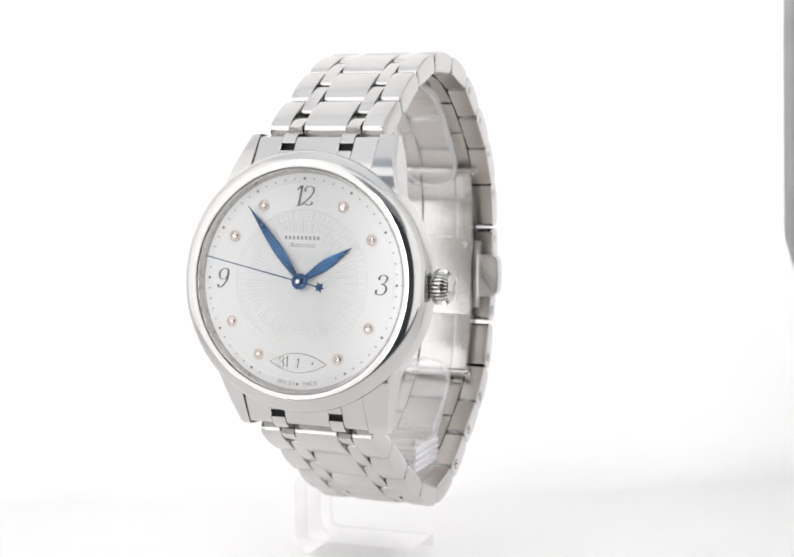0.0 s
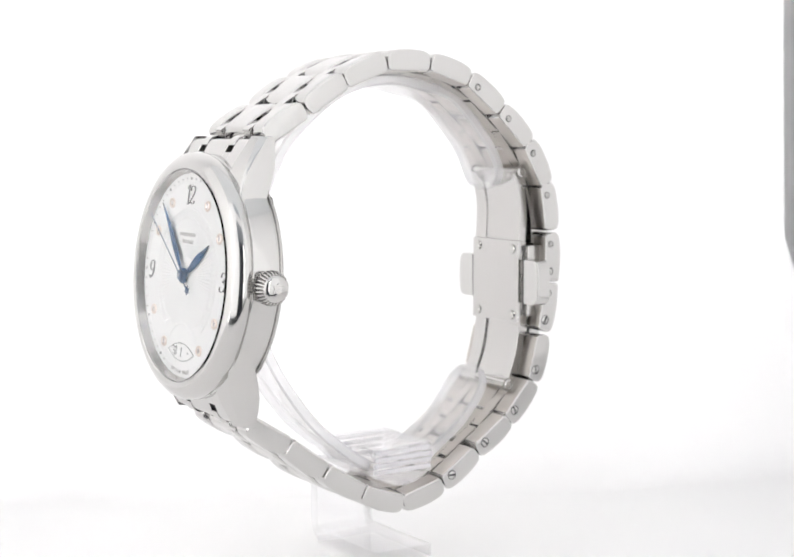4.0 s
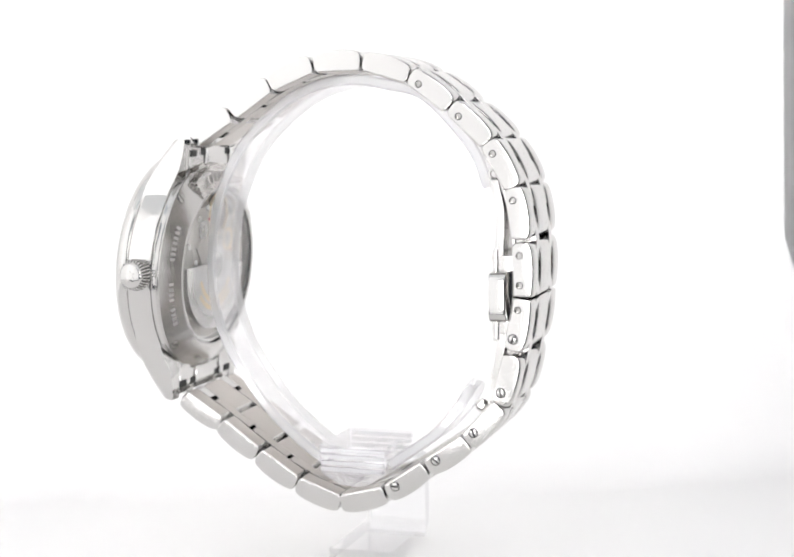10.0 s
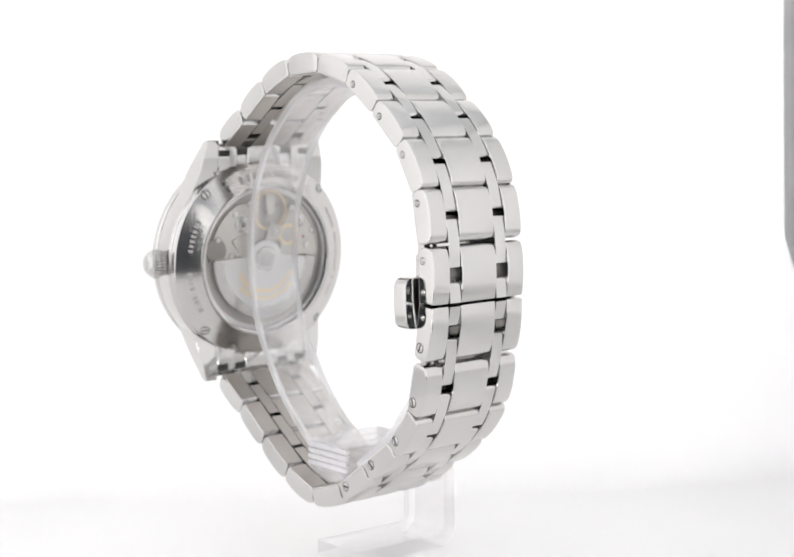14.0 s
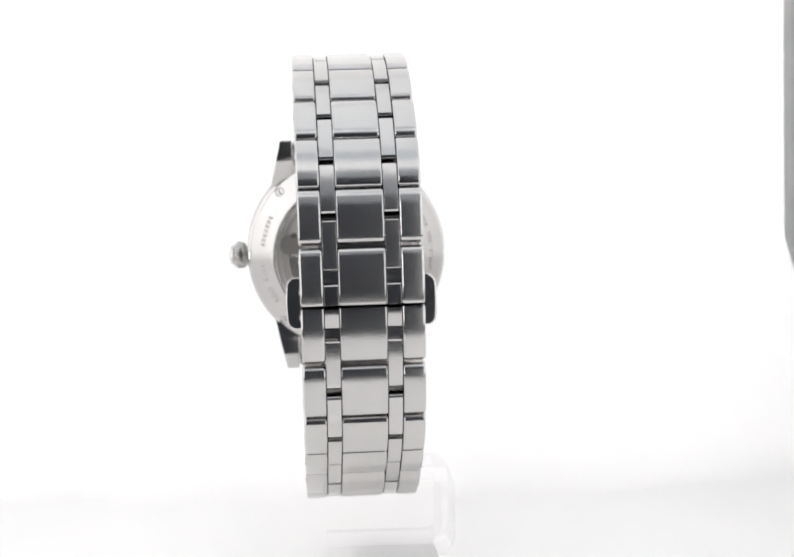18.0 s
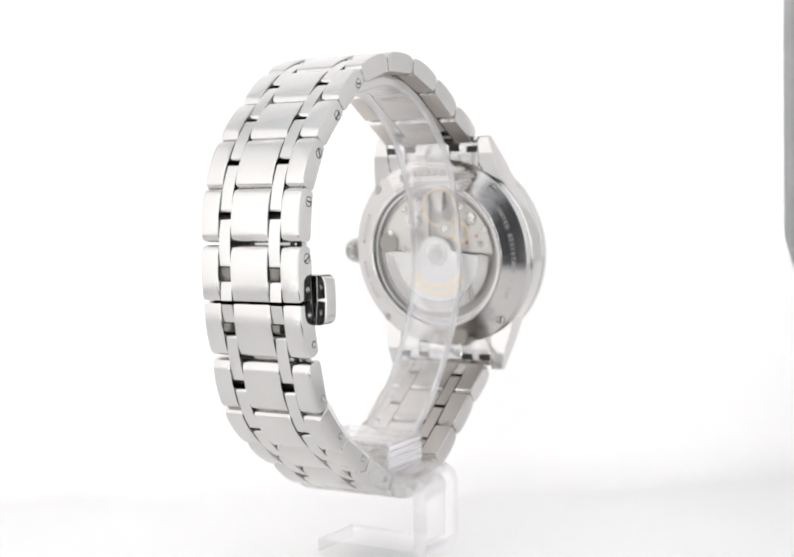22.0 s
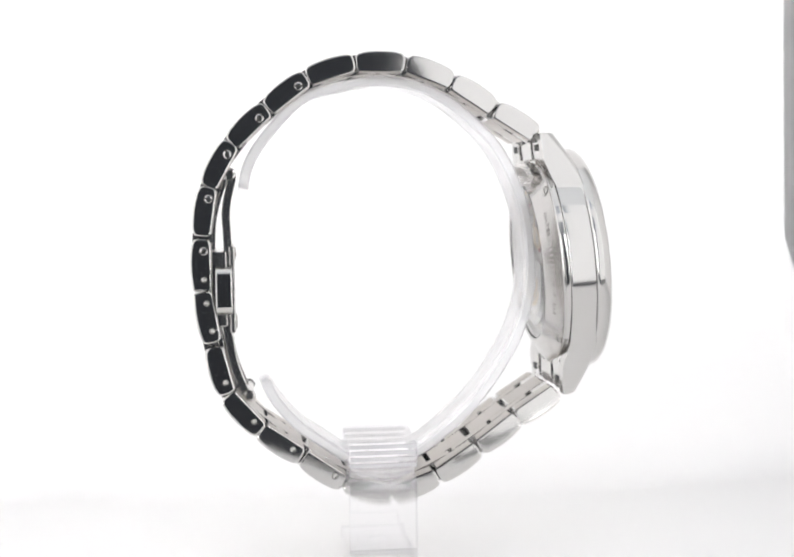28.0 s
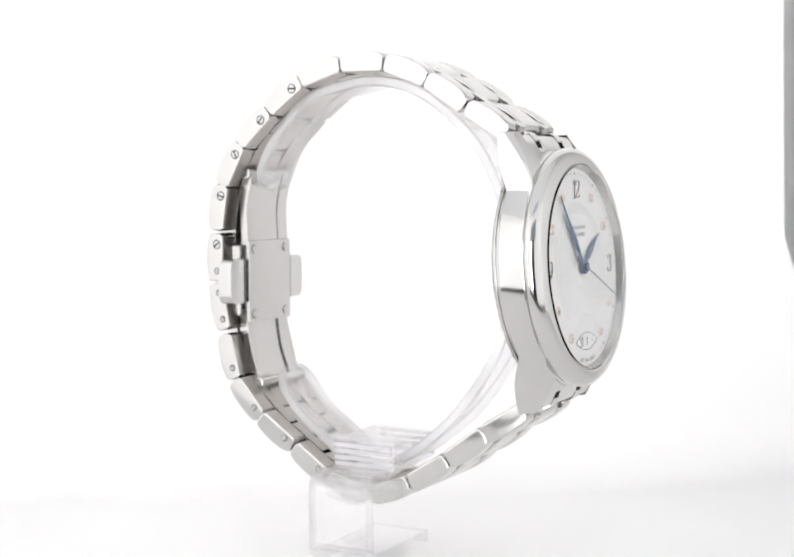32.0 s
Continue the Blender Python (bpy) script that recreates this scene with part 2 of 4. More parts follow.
# the front has an opening for the camera, 76 mm wide, down to the table; the white paper ends short of it
sheet("wall_front", (-185, -125, 0), (370, 0, 0), (0, 0, 270), "thin white fabric front wall with a camera opening", "wall",
      ((0, 0.386, 0, 1), (0.592, 1, 0, 1), (0.386, 0.592, 0.56, 1)))
# Two unseen grey panels, added for the tones they mirror into the steel.
slab("front_flap", -52, 52, -124, -121, 108, 156, FLAP, "unseen grey flap over the camera opening, added for its reflection", "flap")

slab("front_valance", -60, 60, -124, -121, 205, 262, VALANCE, "unseen pale grey strip above the camera opening, added for its reflection", "flap")


def dark_room():
    bm = bmesh.new()
    for x0, x1, y0, y1, z0, z1 in ((-620, -600, -620, 520, -360, 620), (600, 620, -620, 520, -360, 620), (-600, 600, -620, -600, -360, 620),
                                   (-600, 600, 500, 520, -360, 620), (-600, 600, -600, 500, 600, 620), (-600, 600, -600, 500, -360, -340)):
        box(x0, x1, y0, y1, z0, z1, into=bm)
    tagged(part("wall_room", bm, DARK, None, smooth=False), "dark unlit room behind the camera", "wall", kind="structure")


dark_room()


def backdrop():
    """A paper sheet that stands behind the watch, curled into the floor; its right edge is cut with a round corner."""
    xs = [-180 + 8 * k for k in range(33)] + [77.4, 79.8, 83, 90, 100, 120, 150, 180]
    bm = bmesh.new()
    grid = []
    for x in xs:
        foot = 41.5 + 0.30 * max(0.0, x - 32) * (1 - math.exp(-max(0.0, x - 32) / 25))
        top = 230.0
        if x > 78:
            top = 46.0 - 14 * min(1, (x - 79.8) / 5)
        col = []
        rad = 9.0
        col.append((x, -100.0, 0.15))
        col.append((x, 0.0, 0.15))
        for k in range(7):
            a = radians(90 * k / 6)
            col.append((x, foot - rad + rad * math.sin(a), 0.15 + rad - rad * math.cos(a)))
        for k in range(1, 15):
            col.append((x, foot + 0.02 * k * k, 0.15 + rad + (top - rad) * k / 14))
        grid.append([bm.verts.new(c) for c in col])
    for a, b in zip(grid, grid[1:]):
        for i in range(len(a) - 1):
            bm.faces.new((a[i], b[i], b[i + 1], a[i + 1]))
    ob = part("backdrop", bm, SHEET, None, sharp=180)
    tagged(ob, "seamless white paper backdrop curling up from the floor", "backdrop", kind="structure")


backdrop()

# ---- the watch: frames of reference ----
FLOOR = 45.6                    # height of the watch's own origin over the floor, mm
LEAN, SHIFT = 1.08, 3.06        # lean to one side, degrees, and offset from the axis, mm
# turn of the table, degrees, second by second: its motor runs a little unevenly
TURN = (-22.20, -31.11, -40.03, -48.89, -57.66, -66.37, -75.05, -83.70, -92.33, -100.89, -109.36, -117.68, -125.86, -133.99, -142.28, -150.73, -159.31,
        -167.98, -176.73, -185.50, -194.28, -203.02, -211.73, -220.41, -229.10, -237.82, -246.62, -255.47, -264.36, -273.26, -282.15, -291.05, -299.95)

watch = tagged(new("wristwatch"), "polished steel wristwatch with white dial on a clear holder", "watch")
CASE = mm(0, -32.45, -0.4) @ Matrix(((1, 0, 0, 0), (0, math.sin(radians(4.9)), -math.cos(radians(4.9)), 0), (0, math.cos(radians(4.9)), math.sin(radians(4.9)), 0), (0, 0, 0, 1)))
# in the case's frame x points to 3 o'clock, y to 12 o'clock and z out of the dial


def case_part(name, bm, mat, label="", m=None, sharp=35):
    return part(name, bm, mat, watch, label, CASE @ m if m is not None else CASE, sharp)


# case band, bezel, crystal, back
def case_body():
    body = case_part("case_body", lathe([(14.6, -0.35), (16.2, -0.35), (16.7, -1.3), (16.95, -1.42), (17.0, -1.6), (17.0, -4.85), (16.85, -5.05), (16.6, -5.1), (16.45, -5.25), (16.35, -5.75), (15.9, -5.9), (14.0, -5.9), (14.0, -4.5), (14.6, -3.0)], 128, closed=True), STEEL,
                     "polished round steel case band", sharp=25)
    case_part("bezel", lathe([(14.5, 0.0), (14.55, 1.05), (14.75, 1.28), (15.2, 1.35), (15.8, 1.22), (16.45, 0.85), (16.95, 0.3), (17.12, -0.25), (17.12, -0.8), (17.0, -1.15), (16.75, -1.27), (16.3, -1.27), (16.0, -0.3)], 128, closed=True), BEZEL,
              "wide rounded polished bezel", sharp=50)
    case_part("rehaut", lathe([(14.1, 0.02), (14.48, 0.95), (14.54, 0.95), (14.5, 0.0)], 128, closed=True), SATIN, "sloping inner flange round the dial")
    glass = case_part("crystal", lathe([(0, 1.5), (4, 1.47), (8, 1.38), (12, 1.23), (14.2, 1.12), (14.52, 1.1), (14.52, 1.38), (14.2, 1.42), (12, 1.53), (8, 1.68), (4, 1.77), (0, 1.8)], 96), CRYSTAL, "clear domed crystal", sharp=60)
    glass.visible_shadow = False
    back = case_part("case_back", lathe([(12.0, -7.3), (12.1, -7.95), (12.4, -8.05), (12.8, -7.95), (16.3, -6.2), (16.5, -5.95), (16.5, -5.7), (12.0, -5.7)], 128, closed=True), SATIN,
                     "screwed steel case back with engraved rim", sharp=25)
    pane = case_part("back_crystal", lathe([(0, -7.3), (12.0, -7.3), (12.0, -7.75), (11.7, -7.9), (0, -7.95)], 72), CRYSTAL, "clear case back window")
    pane.visible_shadow = False
    # case back screws in their round recesses
    for a in (45, 135, 225, 315):
        x, y = 15.6 * math.sin(radians(a)), 15.6 * math.cos(radians(a))
        slope = Matrix.Rotation(radians(-a), 4, "Z") @ Matrix.Rotation(radians(26), 4, "X") @ Matrix.Rotation(radians(180), 4, "X")
        at = Matrix.Translation((x * MM, y * MM, -6.5 * MM)) @ slope
        part("screw_well", lathe([(0.66, 0.0), (0.74, 0.06), (0.86, 0.02)], 20), SLOT, back, "", at)
        part("back_screw", disc(0.62, -0.35, 0.16, 20), PIN, back, "small slotted screw", at)
        part("slot", box(-0.55, 0.55, -0.1, 0.1, 0.13, 0.18), SLOT, back, "", at @ Matrix.Rotation(radians(a * 1.7), 4, "Z"))
    # engraving on the sloping rim, letter by letter
    bm = bmesh.new()

    def arc(text, start, step, size):
        for i, ch in enumerate(text):
            if ch == " ":
                continue
            a = start + step * i
            g = lettering(ch, size, 0.05)
            # seen from behind, tops outwards
            m = Matrix.Rotation(radians(-a), 4, "Z") @ Matrix.Translation((0, 14.4, -7.2)) @ Matrix.Rotation(radians(26), 4, "X") @ Matrix.Rotation(radians(180), 4, "Y")
            add(bm, turned(g, m))

    arc("WATER RESISTANT 3 BAR", 301, -3.0, 1.05)
    part("engraving", bm, PALE, back, "engraved lettering round the rim")
    bm = bmesh.new()
    for a0, count in ((62, 7), (96, 4), (112, 4)):
        for i in range(count):
            a = a0 + 3.2 * i
            g = box(-0.22, 0.22, -0.4, 0.4, -0.02, 0.03)
            add(bm, turned(g, Matrix.Rotation(radians(-a), 4, "Z") @ Matrix.Translation((0, 14.4, -7.2)) @ Matrix.Rotation(radians(26), 4, "X")))
    part("serial_bars", bm, PALE, back, "fine engraved marks")
    # raised name plate, its letters kept as plain bars
    bm = lathe([(12.75, -8.2), (15.8, -7.55), (15.85, -6.5), (12.7, -7.6)], 30, closed=True, a0=-32, a1=32)
    plate = part("name_plate", bm, BRUSHED, back, "raised curved name plate")
    for k in range(9):
        a = -22 + 5.5 * k
        part("name_bar", box(-0.4, 0.4, -0.62, 0.62, -0.04, 0.04), PALE, back, "",
             Matrix.Rotation(radians(-a), 4, "Z") @ mm(0, 14.2, -7.9) @ Matrix.Rotation(radians(12), 4, "X"))


case_body()


# movement behind the back window
def movement():
    base = case_part("movement", lathe([(0, -6.0), (11.9, -6.0), (11.9, -7.2), (11.5, -7.2), (11.4, -6.3), (0, -6.3)], 72), ROTOR, "automatic movement with satin bridges")
    part("main_plate", lathe([(0, -6.34), (11.2, -6.34), (11.2, -6.25), (0, -6.25)], 60), MAINPLATE, base, "darker main plate of the movement")

    def on(name, bm, mat, x, y, z, rz=0, label=""):
        return part(name, bm, mat, base, label, mm(x, y, z, 0, 0, rz) @ Matrix.Rotation(math.pi, 4, "Y"))

    # coordinates as seen from behind: x to the right
    def b(x):
        return -x

    def bridge(points, z0, z1, name="bridge"):
        return part(name, extruded([(b(x), y) for x, y in points], z0, z1, 0.12), PLATE, base, "satin movement bridge")

    arc = [(10.6 * math.cos(radians(a)), 10.6 * math.sin(radians(a))) for a in range(100, 181, 10)]
    bridge([(-1.5, 1.0)] + [(-1.0, 9.5)] + arc[2:] + [(-9.0, 0.4)], -6.75, -6.2)
    arc = [(10.6 * math.cos(radians(a)), 10.6 * math.sin(radians(a))) for a in range(0, 61, 10)]
    bridge([(3.2, 0.6)] + arc + [(4.4, 7.0), (3.0, 4.5)], -6.75, -6.2)
    part("balance_bridge", extruded([(b(x), y) for x, y in ((0.0, 10.5), (2.0, 10.5), (1.7, 7.7), (1.3, 7.3), (0.7, 7.3), (0.3, 7.7))], -6.95, -6.4), PLATE, base, "satin balance bridge")
    bridge([(-9.6, -0.2), (-4.2, -0.4), (-3.4, -4.0), (-6.0, -8.0), (-8.6, -5.0)], -6.6, -6.2)
    bridge([(9.6, -0.2), (4.2, -0.4), (3.4, -4.0), (6.0, -8.0), (8.6, -5.0)], -6.6, -6.2)
    bridge([(-4.4, 0.4), (-2.2, 0.2), (-2.6, 3.6), (-4.4, 4.6), (-6.4, 3.2)], -6.98, -6.7, "barrel_bridge")
    bridge([(0.2, 3.4), (2.6, 2.6), (3.6, 5.2), (1.0, 6.0)], -6.85, -6.3, "train_bridge")
    on("balance_wheel", lathe([(3.0, 0), (3.3, 0), (3.3, 0.35), (3.0, 0.35)], 48, closed=True), GOLD, b(1.0), 8.0, -6.45, 0, "gilt balance wheel")
    on("gear", lathe([(0.5, 0), (1.5, 0), (1.5, 0.12), (0.5, 0.12)], 30, closed=True), SATIN, b(-4.2), 5.8, -6.72, 0, "steel train wheel")
    on("gear", lathe([(1.35, 0), (1.8, 0), (1.8, 0.12), (1.35, 0.12)], 30, closed=True), GOLD, b(4.6), 3.8, -6.72, 0, "gilt train wheel")
    on("gear", lathe([(0.3, 0), (1.1, 0), (1.1, 0.15), (0.9, 0.2), (0.3, 0.2)], 24, closed=True), SATIN, b(6.8), 6.0, -6.72)
    teeth = [((2.1 if k % 2 else 1.75) * math.cos(radians(7.5 * k)), (2.1 if k % 2 else 1.75) * math.sin(radians(7.5 * k))) for k in range(48)]
    on("ratchet_wheel", extruded(teeth, 0, 0.2), GEAR, b(-9.4), 1.9, -6.74, 0, "dark toothed winding wheel")
    for x, y in ((-5.0, 3.2), (5.8, 2.0), (2.2, 8.8), (-2.4, 7.4), (7.7, 3.2)):
        on("jewel", disc(0.25, 0, 0.12, 16), RUBY, b(x), y, -6.78)
    for x, y in ((-8.9, 3.6), (-3.0, 9.2), (8.4, 1.8), (5.2, 8.2), (-5.8, 7.6), (-6.4, 0.9), (-4.2, 3.6), (-3.0, 1.0), (1.8, 4.4), (9.4, 4.2)):
        on("movement_screw", disc(0.5, 0, 0.18, 16), STEEL, b(x), y, -6.78)
    rot = [(9.6 * math.cos(radians(a)), 9.6 * math.sin(radians(a))) for a in range(178, 363, 5)]
    hub = [(3.2 * math.cos(radians(a)), 3.2 * math.sin(radians(a))) for a in range(10, 171, 16)]
    rotor = part("rotor", extruded([(b(x), y) for x, y in rot + hub], -7.2, -6.9, 0.08), ROTOR, base, "half-round satin winding rotor")
    part("rotor_weight", extruded([(b(x), y) for x, y in [(9.9 * math.cos(radians(a)), 9.9 * math.sin(radians(a))) for a in range(178, 363, 5)] + [(8.0 * math.cos(radians(a)), 8.0 * math.sin(radians(a))) for a in range(362, 177, -5)]], -7.26, -6.4, 0.08), SATIN, rotor)
    part("rotor_hub", lathe([(0, -7.22), (1.0, -7.22), (1.1, -7.35), (1.9, -7.35), (2.0, -7.2), (2.0, -7.1), (0, -7.1)], 36), STEEL, rotor, "polished rotor bearing")
    part("rotor_bearing", lathe([(0, -7.42), (0.8, -7.42), (0.9, -7.3), (0, -7.3)], 24), PIN, rotor)
    # gilt wording on the rotor, too fine to read: short bars on two arcs
    for r, a0, a1, step, wide in ((5.4, 205, 335, 6, 0.42), (6.6, 222, 318, 4, 0.3)):
        bm = bmesh.new()
        a = a0
        while a <= a1:
            g = box(-wide / 2, wide / 2, -0.36, 0.36, 0, 0.03)
            add(bm, turned(g, Matrix.Translation((b(r * math.cos(radians(a))), r * math.sin(radians(a)), -7.235)) @ Matrix.Rotation(radians(90 - a), 4, "Z")))
            a += step
        part("gilt_wording", bm, GOLD, rotor, "gilt wording on the rotor")


movement()


# lugs and end links
def lug(sx, sy):
    """An arched lug: a slanting front facet, a flat side that runs out of the case band, and a square tip."""
    front = [(9.0, -0.9), (11.3, -0.95), (12.8, -1.25), (14.8, -2.05), (16.6, -3.0), (18.1, -3.95), (19.3, -4.7), (19.62, -5.0)]
    back = [(19.72, -6.35), (19.55, -6.5), (17.2, -6.5), (15.4, -6.35), (13.4, -5.7), (11.4, -4.95), (9.0, -4.95)]
    bm = bmesh.new()
    side = lambda y: 12.62 - (y - 11.4) * 0.225 if y > 11.4 else 12.62 + (11.4 - y) * 0.62
    lift = lambda y: 0.25 + 0.6 * max(0.0, min(1.0, (y - 11.0) / 3.0))
    # across: inner edge, crest, outer flank, and the same below
    inner = [bm.verts.new((8.72, y, z + lift(y))) for y, z in front] + [bm.verts.new((8.72, y, z)) for y, z in back]
    crest = [bm.verts.new((side(y) - 0.12 - 0.075 * max(0.0, y - 11.4), y, z + 0.04 * max(0.0, y - 11.4))) for y, z in front]
    flank = [bm.verts.new((side(y), y, z - 0.12 - 0.05 * max(0.0, y - 11.4))) for y, z in front]
    under = [bm.verts.new((side(y), y, z)) for y, z in back]
    nf = len(front)
    for i in range(nf - 1):
        bm.faces.new((inner[i], inner[i + 1], crest[i + 1], crest[i]))
        bm.faces.new((crest[i], crest[i + 1], flank[i + 1], flank[i]))
    bm.faces.new((inner[nf - 1], inner[nf], under[0], flank[nf - 1], crest[nf - 1]))
    for i in range(len(back) - 1):
        bm.faces.new((inner[nf + i], inner[nf + i + 1], under[i + 1], under[i]))
    bm.faces.new(inner[::-1])
    bm.faces.new(flank + under)
    bm.faces.new((inner[-1], inner[0], crest[0], flank[0], under[-1]))
    bmesh.ops.recalc_face_normals(bm, faces=bm.faces)
    bevelled(bm, 0.1, 1, lambda e: e.calc_length() > 0.6)
    for v in bm.verts:
        v.co.x *= sx
        v.co.y *= sy
    return case_part("lug", bm, STEEL, "polished tapering lug", sharp=22)


def end_link(sy):
    """A plate that arches with the lugs; two short slots in it take the narrow bars."""
    face = [(12.6, -0.95), (14.8, -1.65), (16.6, -2.5), (17.4, -2.95)]
    tip = [(18.6, -3.55), (19.15, -4.0), (19.35, -4.8), (19.1, -6.4)]
    foot = [(17.6, -6.55), (14.9, -6.35), (13.2, -5.6)]
    first = None
    for x0, x1 in ((-3.22, 3.22), (-8.66, -5.2), (5.2, 8.66)):
        bm = prism([(sy * y, z) for y, z in face + tip + foot], x0, x1, 0.12, 1)
        if first is None:
            first = case_part("end_link", bm, STEEL, "polished end link between the lugs")
        else:
            part("end_block", bm, STEEL, first)
            mid = (x0 + x1) / 2 + (0.75 if x0 > 0 else -0.75)
            part("bar_notch", box(mid - 0.95, mid + 0.95, min(sy * 17.1, sy * 18.1), max(sy * 17.1, sy * 18.1), -6.66, -6.4), SLOT, first, "spring bar notch, its shade drawn as a black block")
    for x0, x1 in ((-5.18, -3.24), (3.24, 5.18)):
        part("end_bridge", prism([(sy * y, z) for y, z in face[:3] + [(17.3, -2.9), (17.3, -6.2), (14.8, -6.2), (13.2, -5.5)]], x0, x1, 0.06, 1), STEEL, first)
        # black block in the slot paints its shade
        part("slot_floor", prism([(sy * y, z) for y, z in ((17.25, -3.9), (18.5, -4.4), (18.5, -6.3), (17.25, -6.2))], x0, x1), SLOT, first)
        part("end_nub", prism([(sy * y, z) for y, z in ((18.25, -3.3), (18.7, -3.45), (19.45, -4.05), (19.85, -4.9), (19.6, -6.0), (18.3, -6.4))], x0, x1, 0.08, 1), STEEL, first)
    return first


for sx in (-1, 1):
    for sy in (-1, 1):
        lug(sx, sy)
for sy in (-1, 1):
    end_link(sy)


# crown
def crown():
    n = 28
    bm = bmesh.new()
    rings = []
    shape = [(1.1, 0.0, 0), (1.7, 0.05, 0), (2.1, 0.3, 1), (2.32, 0.8, 1), (2.34, 1.5, 1), (2.15, 2.1, 1), (1.85, 2.4, 1), (1.78, 2.44, 0), (1.72, 2.66, 0), (1.5, 2.86, 0), (0.95, 2.98, 0), (0.0, 3.02, 0)]
    for r, h, flute in shape:
        ring = []
        if r == 0:
            ring = [bm.verts.new((0, 0, h))]
        else:
            for k in range(n * 6):
                rr = r - (0.42 * (0.5 - 0.5 * math.cos(2 * math.pi * k / 6)) ** 2 if flute else 0)
                a = 2 * math.pi * k / (n * 6)
                ring.append(bm.verts.new((rr * math.cos(a), rr * math.sin(a), h)))
        rings.append(ring)
    bm.faces.new(rings[0][::-1])
    for p, q in zip(rings, rings[1:]):
        for k in range(n * 6):
            j = (k + 1) % (n * 6)
            if len(q) == 1:
                bm.faces.new((p[k], p[j], q[0]))
            else:
                bm.faces.new((p[k], p[j], q[j], q[k]))
    m = mm(17.05, 0, -3.4) @ Matrix.Rotation(radians(90), 4, "Y")
    cr = case_part("crown", bm, STEEL, "fluted steel winding crown", m, sharp=40)
    star = [((0.85 if k % 2 else 0.5) * math.cos(radians(30 * k)), (0.85 if k % 2 else 0.5) * math.sin(radians(30 * k))) for k in range(12)]
    part("crown_emblem", extruded(star, 2.95, 3.08, 0.04), SATIN, cr, "small raised emblem")
    part("crown_stem", lathe([(0, -0.6), (1.2, -0.6), (1.2, 0.1), (0, 0.1)], 24), PIN, cr)


crown()


# pen-drawn numerals: strokes swell where they run upright
STROKES = {
    "1": ([(-0.2, 0.8), (-0.08, 0.9), (0.02, 1.0)], [(0.02, 1.0), (0.02, 0.5), (0.02, 0.0)], [(-0.11, 0.0), (0.02, 0.0), (0.15, 0.0)]),
    "2": ([(-0.24, 0.76), (-0.2, 0.92), (0.0, 1.0), (0.22, 0.92), (0.27, 0.72), (0.16, 0.48), (-0.08, 0.22), (-0.3, 0.03)], [(-0.3, 0.03), (-0.1, 0.08), (0.1, 0.01), (0.25, 0.04), (0.32, 0.18)]),
    "3": ([(-0.22, 0.8), (-0.15, 0.95), (0.02, 1.0), (0.2, 0.92), (0.22, 0.75), (0.1, 0.58), (-0.06, 0.53)], [(-0.06, 0.53), (0.15, 0.5), (0.28, 0.32), (0.22, 0.1), (0.0, 0.0), (-0.2, 0.05), (-0.26, 0.2)]),
    "9": ([(0.24, 0.72), (0.2, 0.92), (0.0, 1.0), (-0.2, 0.9), (-0.26, 0.7), (-0.18, 0.5), (0.0, 0.43), (0.18, 0.52), (0.25, 0.75)], [(0.25, 0.75), (0.24, 0.45), (0.1, 0.15), (-0.1, 0.0), (-0.24, 0.1)]),
}
BALLS = {"2": [(-0.22, 0.76)], "3": [(-0.2, 0.8), (-0.24, 0.2)], "9": [(-0.22, 0.11)]}


def numeral(ch, size, shift=0.0, z=0.1):
    """One italic numeral of a given height, centred, standing z above the dial (mm)."""
    out = bmesh.new()
    place = lambda x, y: ((x + 0.18 * (y - 0.5)) * size + shift, (y - 0.5) * size)
    for stroke in STROKES[ch]:
        line = smooth_line([(x, y, 0) for x, y in stroke], 6)
        lo, hi = [], []
        for i, q in enumerate(line):
            t = (line[min(i + 1, len(line) - 1)] - line[max(i - 1, 0)]).normalized()
            w = 0.014 + 0.032 * abs(t.y) ** 1.6
            lo.append(out.verts.new((*place(q.x - t.y * w, q.y + t.x * w), z)))
            hi.append(out.verts.new((*place(q.x + t.y * w, q.y - t.x * w), z)))
        for a, b, c, d in zip(lo, lo[1:], hi[1:], hi):
            out.faces.new((a, d, c, b))
    for x, y in BALLS.get(ch, ()):
        add(out, turned(disc(0.055 * size, 0, z + 0.004, 14, 0.02), Matrix.Translation((*place(x, y), 0))))
    rim = bmesh.ops.extrude_face_region(out, geom=[f for f in out.faces if len(f.verts) == 4 and min(v.co.z for v in f.verts) > z - 1e-4])
    for v in rim["geom"]:
        if isinstance(v, bmesh.types.BMVert):
            v.co.z = 0.01
    return out


